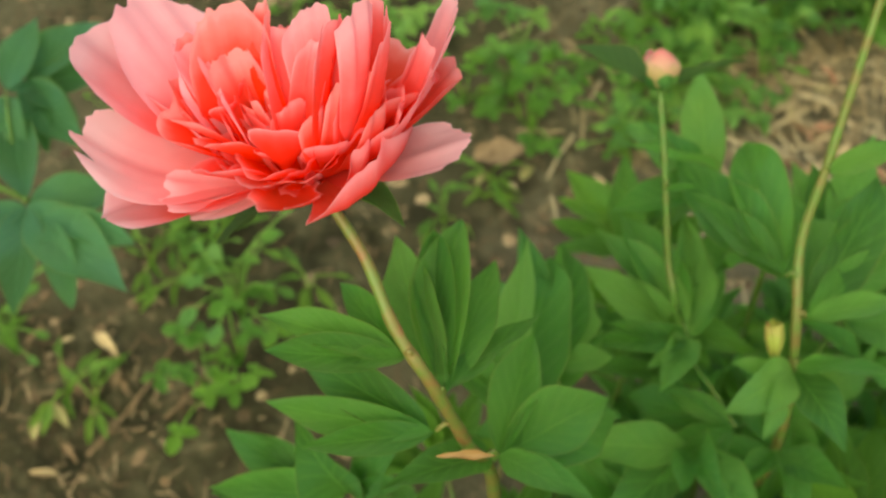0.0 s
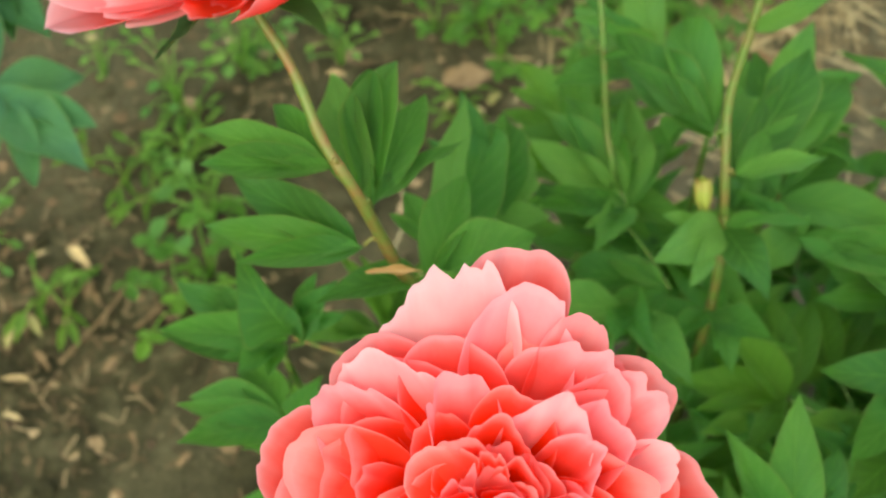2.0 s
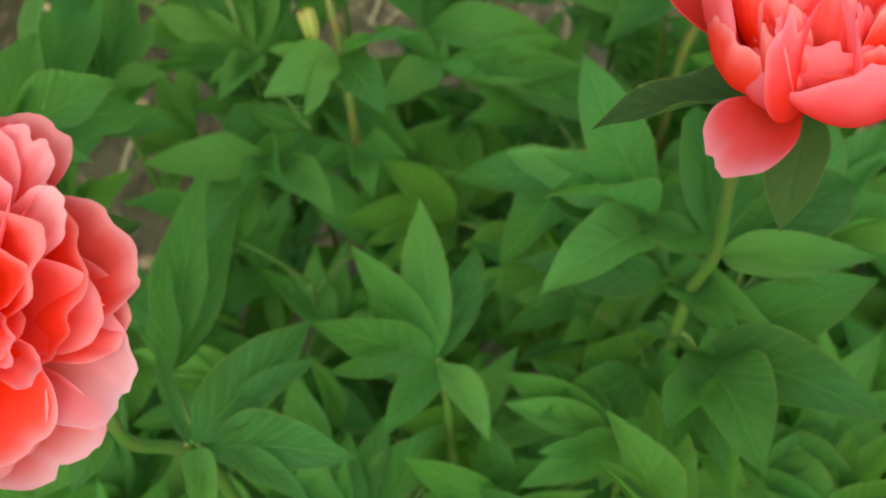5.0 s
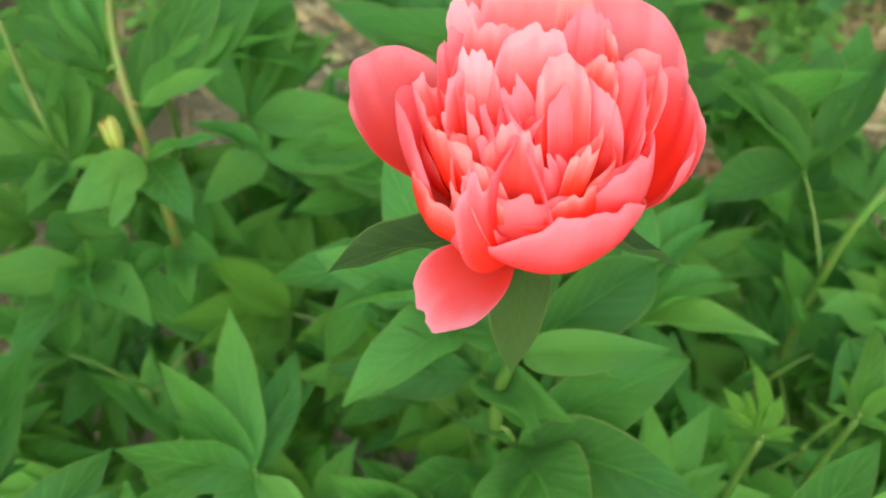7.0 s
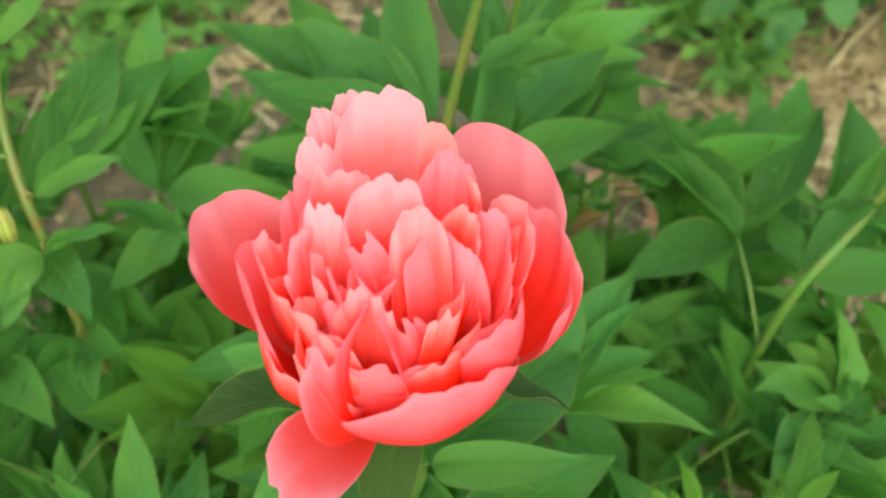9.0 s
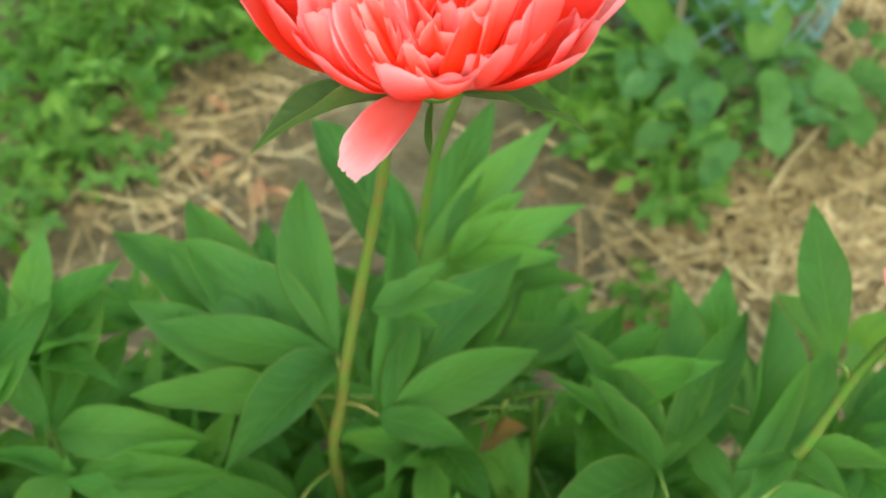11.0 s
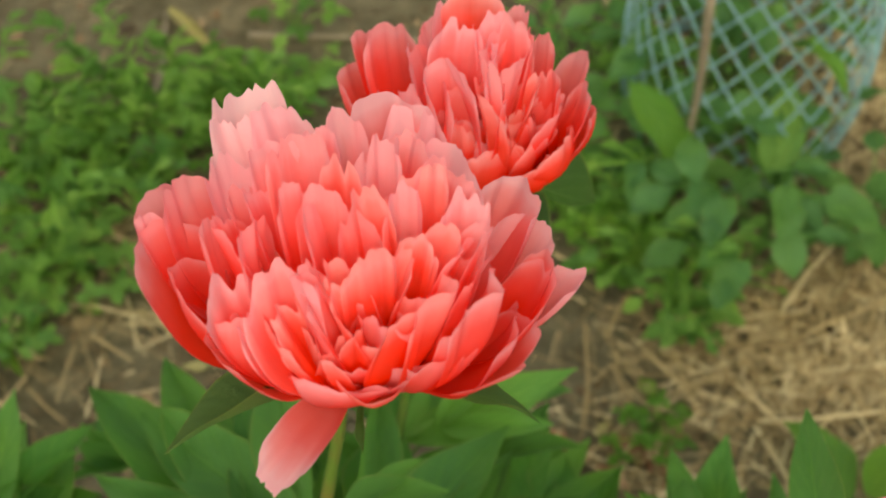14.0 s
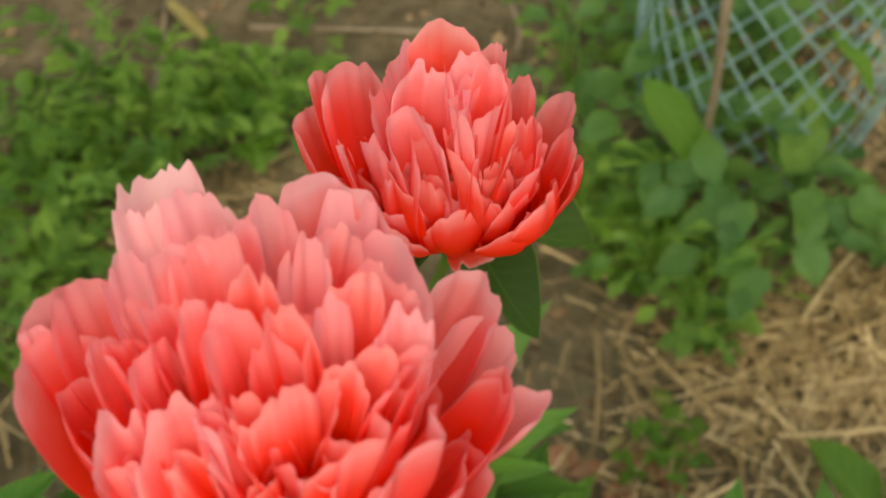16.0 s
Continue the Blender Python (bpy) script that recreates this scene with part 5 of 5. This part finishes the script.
scatter("straw_mulch", "loose dry golden straw mulch spread on the soil", "straw", STRAW, 17000, 5, straw_chance, (0.010, 0.085), (0.0006, 0.0025), 0.03)
scatter("long_straw", "longer pale golden straw stalks on the mulch", "straw", STRAW, 330, 15, lambda x, y: straw_chance(x, y) if x > 0.7 else 0.15 * straw_chance(x, y), (0.07, 0.16), (0.0024, 0.0048), 0.035)
scatter("plant_litter", "dry brown stalk and bark litter on the soil", "litter", LITTER, 13000, 6,
        lambda x, y: 0.35 + 0.65 * max(0.0, noise.noise(Vector((x * 4, y * 4, 9)))), (0.003, 0.028), (0.0005, 0.0024), 0.008)


def crumbs(name, label, category, material, count, seed, small, large, flat):
    """Loose lumps half sunk in the soil: uneven eight-cornered pieces of many sizes."""
    rng = random.Random(seed)
    verts, faces = [], []
    for _ in range(count):
        x, y = rng.uniform(-0.9, 1.75), rng.uniform(0.2, 2.0)
        r = small + (large - small) * rng.random() ** 4
        yaw, tall = rng.uniform(0, 6.28), flat * rng.uniform(0.6, 1.2)
        b, z = len(verts), rise(x, y)
        for h in (-0.3, 0.5):
            for k in range(5):
                a = yaw + k * 1.2566 + rng.uniform(-0.3, 0.3)
                q = r * rng.uniform(0.55, 1.1) * (1.0 if h < 0 else 0.75)
                verts.append((x + q * math.cos(a), y + q * math.sin(a), z + h * r * tall * rng.uniform(0.7, 1.3)))
        verts.append((x, y, z + 0.75 * r * tall))
        for k in range(5):
            m = (k + 1) % 5
            faces += [(b + k, b + m, b + 5 + m, b + 5 + k), (b + 5 + k, b + 5 + m, b + 10)]
    return tagged(new(name, mesh_of(name, verts, faces, material, smooth=False)), label, category, kind="stuff")


crumbs("soil_crumbs", "loose brown soil crumbs and small clods", "soil", SOIL, 9000, 7, 0.0015, 0.014, 0.8)
crumbs("leaf_flakes", "flat dry brown leaf and bark flakes on the soil", "litter", LITTER, 4500, 8, 0.002, 0.017, 0.16)


# ---- more stems of the bed ----
def filler_stem(seed, height, count, material):
    """A leafy peony stem without a bloom, rooted at the origin, with compound leaves all round."""
    rng = random.Random(seed)
    lean = Vector((rng.uniform(-0.1, 0.1), rng.uniform(-0.1, 0.1), 1)) * height
    path = [Vector((0, 0, -0.01)), lean * 0.35 + Vector((rng.uniform(-0.01, 0.01), rng.uniform(-0.01, 0.01), 0)), lean * 0.7, lean]
    leaves = []
    for k in range(count):
        t = 0.45 + 0.55 * k / (count - 1)
        az = k * 2.4 + rng.uniform(-0.3, 0.3)
        reach = rng.uniform(0.05, 0.09) * (1.25 - 0.6 * t)
        o = lean * t + Vector((math.cos(az) * reach, math.sin(az) * reach, 0.02 + 0.02 * t))
        tips = []
        n = rng.choice((5, 6, 7))
        for m in range(n):
            a = az + (m - (n - 1) / 2) * rng.uniform(0.42, 0.55)
            l = rng.uniform(0.065, 0.10)
            e = rng.uniform(-0.35, 0.65) + 0.35 * t
            tip = o + Vector((math.cos(a) * math.cos(e), math.sin(a) * math.cos(e), math.sin(e))) * l
            tips.append((*tip, rng.uniform(0.28, 0.44)))
        leaves.append((o, tips))
    return peony_stem("leafy green peony stem without a bloom", path, leaves, radius=0.003, leaf_material=material)


FILLERS = [filler_stem(200 + k, 0.30 + 0.05 * k, 6, YOUNG_LEAF if k == 3 else LEAF) for k in range(5)]
peony_stem('young light green peony shoot low among the leaves',
    path=[(0.514, 0.124, -0.010), (0.508, 0.114, 0.200), (0.499, 0.104, 0.445), (0.494, 0.094, 0.555)],
    leaves=[
        ((0.494, 0.094, 0.555), [(0.483, 0.122, 0.57, 0.4), (0.504, 0.133, 0.577, 0.34), (0.512, 0.111, 0.566, 0.36), (0.516, 0.093, 0.56, 0.36), (0.474, 0.103, 0.56, 0.36)]),],
    radius=0.003, leaf_material=YOUNG_LEAF)
peony_stem('young light green peony shoot low among the leaves',
    path=[(0.584, 0.133, -0.010), (0.578, 0.123, 0.200), (0.569, 0.113, 0.410), (0.564, 0.103, 0.52)],
    leaves=[
        ((0.564, 0.103, 0.52), [(0.594, 0.143, 0.546, 0.34), (0.562, 0.129, 0.53, 0.36), (0.59, 0.11, 0.54, 0.36), (0.55, 0.115, 0.525, 0.34), (0.575, 0.088, 0.53, 0.34)]),],
    radius=0.003, leaf_material=YOUNG_LEAF)
FILL = random.Random(9)
SPOTS = []
for row in range(7):
    for column in range(10):
        x = 0.0 + 0.105 * column + FILL.uniform(-0.03, 0.03)
        y = 0.08 + 0.078 * row + FILL.uniform(-0.025, 0.025)
        if y < min(0.50, 0.61 - 0.38 * x) and not (x < 0.10 and y > 0.40):
            SPOTS.append((x, y))
SPOTS += [(0.34, 0.53), (0.42, 0.54), (0.47, 0.49), (0.53, 0.50), (0.60, 0.45), (0.65, 0.41), (0.27, 0.52)]
for k, (x, y) in enumerate(SPOTS):
    size = FILL.uniform(0.8, 1.08) if k < len(SPOTS) - 7 else FILL.uniform(0.55, 0.68)
    m = Matrix.Translation((x, y, rise(x, y))) @ Matrix.Rotation(FILL.uniform(0, 6.28), 4, "Z")
    if k < len(FILLERS):
        FILLERS[k].matrix_basis = m
    else:
        copy_thing(FILLERS[k % len(FILLERS)], m).scale = (size, size, size)
# the bed's far edge
for k, (x, y) in enumerate([(0.285, 0.570), (0.365, 0.585), (0.445, 0.550), (0.610, 0.415), (0.550, 0.460)]):
    size = FILL.uniform(0.66, 0.86)
    m = Matrix.Translation((x, y, rise(x, y))) @ Matrix.Rotation(FILL.uniform(0, 6.28), 4, "Z")
    copy_thing(FILLERS[(0, 1, 2, 4)[k % 4]], m).scale = (size, size, size)


# ---- weeds ----
def weed(kind, label, seed, leaves, reach, size, width, trio, material, tall=0.05, point=0.8):
    """A small weed: thin stalks that rise from the root, each with one leaf or a leaf of several leaflets."""
    rng = random.Random(seed)
    root = tagged(new(kind), label, "weed", "weeds on the soil")
    for k in range(leaves):
        az = k * 2.4 + rng.uniform(-0.5, 0.5)
        r = reach * math.sqrt((k + 0.5) / leaves)
        h = tall * rng.uniform(0.4, 1.2)
        end = Vector((math.cos(az) * r, math.sin(az) * r, h))
        pts = smooth_path([Vector((0, 0, -0.005)), Vector((end.x * 0.35, end.y * 0.35, h * 0.8)), end], 3)
        verts, faces = tube(pts, [0.0009] * len(pts), 4)
        uvs = [(0.5, 0.5)] * len(verts)
        for m in range(trio):
            if trio == 3:
                a, o = az + (m - 1) * 2.1, end
            else:
                side = (m + 1) // 2 * (1 if m % 2 else -1)
                o = end + (end - pts[0]).normalized() * size * (0.42 * (3 - abs(side)) if trio > 1 else 0)
                a = az + side * 0.36
            e = rng.uniform(-0.25, 0.35)
            l = size * rng.uniform(0.75, 1.2)
            tip = o + Vector((math.cos(a) * math.cos(e), math.sin(a) * math.cos(e), math.sin(e))) * l
            mat = leaf_frame(o, tip, width, rng, up=(0, -0.2, 1))
            bv, bu, bf = blade(rng, 1.0, rng.uniform(0, 0.3), rng.uniform(0.1, 0.5), 0.2, 0.15, point * rng.uniform(0.9, 1.1), rng.uniform(0.42, 0.55) - 0.2 * max(0, point - 0.8), 7, 9)
            faces += [tuple(len(verts) + q for q in f) for f in bf]
            verts += [mat @ Vector(q) for q in bv]
            uvs += bu
        child("leaf", mesh_of("leaf", verts, faces, material, uvs), root)
    return root


def spread(proto, places, seed, low=0.75, high=1.2):
    rng = random.Random(seed)
    for k, (x, y) in enumerate(places):
        m = Matrix.Translation((x, y, rise(x, y))) @ Matrix.Rotation(rng.uniform(0, 6.28), 4, "Z")
        ob = proto if k == 0 else copy_thing(proto, m)
        ob.matrix_basis = m
        s = rng.uniform(low, high)
        ob.scale = (s, s, s)


def around(seed, count, x, y, sx, sy):
    rng = random.Random(seed)
    return [(rng.gauss(x, sx), rng.gauss(y, sy)) for _ in range(count)]


CLOVER = weed("clover_weed", "low green clover-like weed with round leaflets", 1, 6, 0.045, 0.019, 0.72, 3, WEED_LEAF, 0.05, 0.9)
CLOVER_B = weed("clover_weed", "bright green clover-like weed in loose clump", 2, 7, 0.055, 0.018, 0.72, 3, YOUNG_LEAF, 0.05, 0.9)
RAGWEED = weed("ragweed", "feathery green weed with finely divided leaves", 3, 9, 0.065, 0.026, 0.30, 7, WEED_LEAF, 0.08)
SPROUT = weed("seedling", "narrow-leaved yellow-green seedling in bare soil", 4, 7, 0.030, 0.034, 0.26, 1, SEED_LEAF, 0.03, 1.1)
BROAD = weed("broadleaf_weed", "broad-leaved green weed growing by the netting", 5, 11, 0.085, 0.046, 0.66, 1, GLAUCOUS_LEAF, 0.11, 1.25)
CHICKWEED = weed("chickweed", "small upright green weed with oval leaves", 6, 12, 0.055, 0.020, 0.62, 1, WEED_LEAF, 0.09, 1.0)
spread(CLOVER, around(11, 6, 0.30, 1.04, 0.05, 0.05) + around(12, 5, 0.12, 1.14, 0.08, 0.05) + around(13, 5, -0.10, 1.08, 0.10, 0.06)
       + around(14, 6, 0.95, 0.92, 0.05, 0.04) + around(15, 3, 0.94, 0.76, 0.03, 0.03) + around(24, 5, 0.58, 1.22, 0.05, 0.04), 31, 0.55, 1.3)
spread(CLOVER_B, around(16, 3, 0.36, 1.14, 0.05, 0.05) + around(17, 3, 0.10, 1.06, 0.04, 0.04) + around(18, 5, 0.95, 0.86, 0.05, 0.05)
       + around(19, 4, -0.05, 1.2, 0.12, 0.06), 32, 0.55, 1.3)
spread(RAGWEED, around(20, 4, 0.42, 1.24, 0.06, 0.04) + around(21, 3, 0.34, 1.18, 0.05, 0.03) + around(22, 3, 0.26, 1.20, 0.06, 0.05), 33)
spread(SPROUT, around(23, 9, -0.28, 0.84, 0.06, 0.06) + around(25, 3, -0.42, 0.66, 0.05, 0.03) + around(26, 5, 0.05, 0.95, 0.1, 0.08), 34)
spread(BROAD, around(27, 4, 1.04, 0.83, 0.04, 0.04) + around(28, 2, 1.0, 0.96, 0.04, 0.03) + around(29, 2, 1.20, 0.80, 0.03, 0.04), 35)
spread(CHICKWEED, around(41, 6, 0.99, 0.88, 0.06, 0.07) + around(42, 2, 0.93, 0.74, 0.04, 0.04) + around(43, 3, 0.28, 1.06, 0.08, 0.06) + around(44, 4, 0.56, 1.20, 0.06, 0.04)
       + around(45, 4, 0.86, 0.92, 0.03, 0.08) + around(46, 6, -0.30, 0.80, 0.10, 0.10) + around(47, 4, -0.15, 0.98, 0.06, 0.04), 36, 0.6, 1.25)
COTYLEDON = weed("seedling", "young weed with four broad pale green leaves", 7, 4, 0.028, 0.034, 0.66, 1, SEED_LEAF, 0.035, 0.95)
spread(COTYLEDON, [(0.29, 1.02), (0.33, 1.10), (0.22, 1.10), (0.93, 0.96), (0.86, 0.66)], 37, 0.8, 1.2)
for proto, seed, places in (
        (CLOVER, 51, around(61, 3, 0.36, 1.06, 0.05, 0.05) + around(62, 2, 0.24, 1.10, 0.06, 0.06) + around(63, 6, 0.92, 0.90, 0.02, 0.05) + around(64, 6, 1.13, 1.08, 0.07, 0.06)),
        (CLOVER_B, 52, around(66, 2, 0.33, 1.16, 0.06, 0.05) + around(67, 6, 0.52, 1.20, 0.05, 0.03) + around(68, 2, 0.84, 0.70, 0.04, 0.03) + around(69, 2, -0.24, 0.64, 0.03, 0.03)),
        (RAGWEED, 53, around(70, 2, 0.40, 1.17, 0.03, 0.03) + around(71, 2, 0.28, 1.24, 0.06, 0.04)),
        (BROAD, 54, [(1.10, 1.02), (1.19, 1.07), (1.13, 1.12), (1.05, 1.16), (0.95, 1.12), (1.24, 1.20)]),
        (CHICKWEED, 55, around(73, 2, 0.30, 1.00, 0.05, 0.04) + around(74, 6, 1.00, 1.12, 0.06, 0.05))
        ):
    rng = random.Random(seed)
    for x, y in places:
        s = rng.uniform(0.7, 1.35)
        ob = copy_thing(proto, Matrix.Identity(4))
        ob.matrix_basis = Matrix.Translation((x, y, rise(x, y))) @ Matrix.Rotation(rng.uniform(0, 6.28), 4, "Z")
        ob.scale = (s, s, s)


# ---- netting, stake and single pieces on the soil ----
def net_basket(x, y, radius, height, turns, count):
    root = tagged(new("netting_tube"), "upright tube of bluish white plastic netting standing on the soil", "netting")
    root.matrix_basis = pose(x, y, 0, 4, -3, 0)
    for sign in (1, -1):
        pts = []
        for k in range(25):
            t = k / 24
            a = sign * turns * t
            r = radius * (1 + 0.04 * math.sin(9 * t) - 0.10 * (1 - t) ** 2)
            pts.append(Vector((r * math.cos(a), r * math.sin(a), 0.004 + height * t)))
        v, f = tube(pts, [0.0015] * 25, 5)
        me = mesh_of("strand", v, f, WIRE)
        for k in range(count):
            child("strand", me, root, pose(0, 0, 0, 0, 0, 360.0 * k / count))
    for z in (0.006, height):
        ring = [Vector((radius * (0.9 if z < 0.1 else 1.02) * math.cos(a * 0.2618), radius * (0.9 if z < 0.1 else 1.02) * math.sin(a * 0.2618), z)) for a in range(25)]
        v, f = tube(ring, [0.0028] * 25, 6)
        child("rim", mesh_of("rim", v, f, WIRE), root)
    return root


net_basket(1.14, 1.035, 0.152, 0.50, 2.1, 26)


def stake(a, b, r):
    a, b = Vector(a), Vector(b)
    pts = smooth_path([a, a * 0.5 + b * 0.5 + Vector((0.006, 0, 0)), b], 5)
    v, f = tube([p - a for p in pts], [r * (1 + 0.1 * math.sin(k)) for k in range(len(pts))], 8)
    ob = tagged(new("stake", mesh_of("stake", v, f, STAKE)), "thin weathered grey wooden stick pushed into the soil", "stick")
    ob.matrix_basis = Matrix.Translation(a)


stake((1.022, 0.950, -0.02), (0.976, 0.886, 0.38), 0.005)


def single_leaf(name, label, category, a, b, width, material, up=(0, -0.2, 1), seed=3):
    ob = tagged(new(name, leaflet_of(material, seed)), label, category)
    ob.matrix_basis = leaf_frame(Vector(a), Vector(b), width, random.Random(seed), up)
    return ob


single_leaf("fallen_leaf", "long yellowing fallen leaf on the soil", "leaf", (0.496, 1.456, 0.012), (0.545, 1.33, 0.012), 0.14, FALLEN)
single_leaf('dock_leaf', 'long broad green dock leaf beside the netting', 'leaf', (0.956, 0.985, 0.160), (1.004, 0.850, 0.100), 0.34, YOUNG_LEAF, (0, -0.2, 1), 1)
single_leaf('weed_leaf', 'broad bright green weed leaf over the straw', 'leaf', (0.987, 0.487, 0.050), (0.949, 0.572, 0.090), 0.75, YOUNG_LEAF, (0, -0.2, 1), 2)
single_leaf('weed_leaf', 'broad bright green weed leaf over the straw', 'leaf', (0.999, 0.485, 0.050), (1.056, 0.502, 0.090), 0.7, YOUNG_LEAF, (0, -0.2, 1), 4)
single_leaf('net_leaf', 'pale green leaf hanging over the netting', 'leaf', (1.095, 0.878, 0.280), (1.152, 0.825, 0.220), 0.4, YOUNG_LEAF, (0, -0.2, 1), 5)
single_leaf('net_leaf', 'green leaf growing through the netting', 'leaf', (1.074, 0.852, 0.100), (1.140, 0.934, 0.160), 0.45, WEED_LEAF, (0, -0.2, 1), 6)
single_leaf('net_leaf', 'green leaf growing through the netting', 'leaf', (1.074, 0.852, 0.100), (1.064, 0.944, 0.140), 0.5, WEED_LEAF, (0, -0.2, 1), 2)
single_leaf('dry_leaf', 'small curled orange dry leaf caught on green leaves', 'leaf', (0.025, 0.253, 0.679), (-0.004, 0.255, 0.681), 0.13, DRY, (0, -0.2, 1), 5)
single_leaf('dry_leaf', 'crumpled reddish brown dry leaf among the stems', 'leaf', (0.536, 0.399, 0.350), (0.560, 0.371, 0.440), 0.35, DRY, (0, -0.2, 1), 1)
single_leaf('dry_leaf', 'crumpled tan dry leaf on the soil', 'leaf', (0.044, 0.945, 0.020), (0.098, 0.952, 0.030), 0.7, LITTER, (0, -0.2, 1), 2)
single_leaf('dry_leaf', 'crumpled tan dry leaf on the soil', 'leaf', (0.038, 0.945, 0.015), (0.065, 0.963, 0.030), 0.6, LITTER, (0, -0.2, 1), 4)
single_leaf('wood_chip', 'split pale brown wood chip on the soil', 'wood chip', (-0.383, 0.708, 0.012), (-0.350, 0.682, 0.012), 0.3, STRAW, (0, -0.2, 1), 6)
single_leaf('dry_leaf', 'dry orange leaf on the straw', 'leaf', (0.429, 0.917, 0.015), (0.448, 0.939, 0.020), 0.5, DRY, (0, -0.2, 1), 2)


def dry_stalk(a, b, r, label="long dry tan plant stalk lying on the soil"):
    """A dead stalk on the soil between two points, with knots and a slight bend."""
    pts = smooth_path([(a[0], a[1], rise(*a) + r), ((a[0] + b[0]) / 2 + 0.006, (a[1] + b[1]) / 2 - 0.005, rise((a[0] + b[0]) / 2, (a[1] + b[1]) / 2) + r + 0.004), (b[0], b[1], rise(*b) + r)], 7)
    v, f = tube([p - pts[0] for p in pts], [r * (1.1 - 0.4 * k / len(pts) + (0.25 if k % 5 == 2 else 0)) for k in range(len(pts))], 7)
    ob = tagged(new("dry_stalk", mesh_of("dry_stalk", v, f, LITTER if r < 0.003 else STAKE)), label, "stalk")
    ob.matrix_basis = Matrix.Translation(pts[0])


dry_stalk((0.590, 1.380), (0.807, 1.286), 0.0032)
dry_stalk((0.432, 1.279), (0.493, 1.456), 0.0030)
dry_stalk((0.921, 1.291), (0.894, 1.200), 0.0030)
dry_stalk((0.238, 1.158), (0.300, 1.179), 0.0022)
dry_stalk((0.448, 1.370), (0.420, 1.263), 0.0026)
dry_stalk((0.342, 1.325), (0.400, 1.235), 0.0022)
dry_stalk((-0.371, 0.570), (-0.294, 0.700), 0.0020, "thin dry brown stalk on the bare soil")
dry_stalk((-0.300, 0.600), (-0.235, 0.705), 0.0018, "thin dry brown stalk on the bare soil")
CURLED = stem_material("curled_dead_leaf", (0.20, 0.085, 0.045), (0.36, 0.200, 0.105))
BROWN = random.Random(90)
for x, y in around(96, 14, 0.80, 0.61, 0.035, 0.025) + around(97, 6, 0.46, 0.98, 0.05, 0.05) + around(98, 5, 0.70, 0.62, 0.04, 0.03):
    turn, size = BROWN.uniform(0, 6.28), BROWN.uniform(0.022, 0.05)
    z = rise(x, y) + 0.008
    single_leaf("dry_leaf", "curled reddish brown dead leaf on the straw", "leaf", (x, y, z), (x + size * math.cos(turn), y + size * math.sin(turn), z + BROWN.uniform(0.0, 0.015)), BROWN.uniform(0.3, 0.5), CURLED, (BROWN.uniform(-0.5, 0.5), -0.2, 1), BROWN.randrange(7))
CHIPS = random.Random(91)
for x, y in around(92, 16, -0.34, 0.66, 0.07, 0.07) + around(93, 10, 0.42, 1.02, 0.06, 0.06) + around(94, 8, 0.08, 0.92, 0.08, 0.05) + around(95, 10, 0.84, 0.62, 0.05, 0.03):
    turn, size = CHIPS.uniform(0, 6.28), CHIPS.uniform(0.012, 0.036)
    z = rise(x, y) + 0.006
    single_leaf("wood_chip", "small split pale brown wood chip on the soil", "wood chip", (x, y, z), (x + size * math.cos(turn), y + size * math.sin(turn), z + 0.002), CHIPS.uniform(0.2, 0.45), CHIPS.choice((STRAW, LITTER, FALLEN)), (0, -0.1, 1), CHIPS.randrange(7))
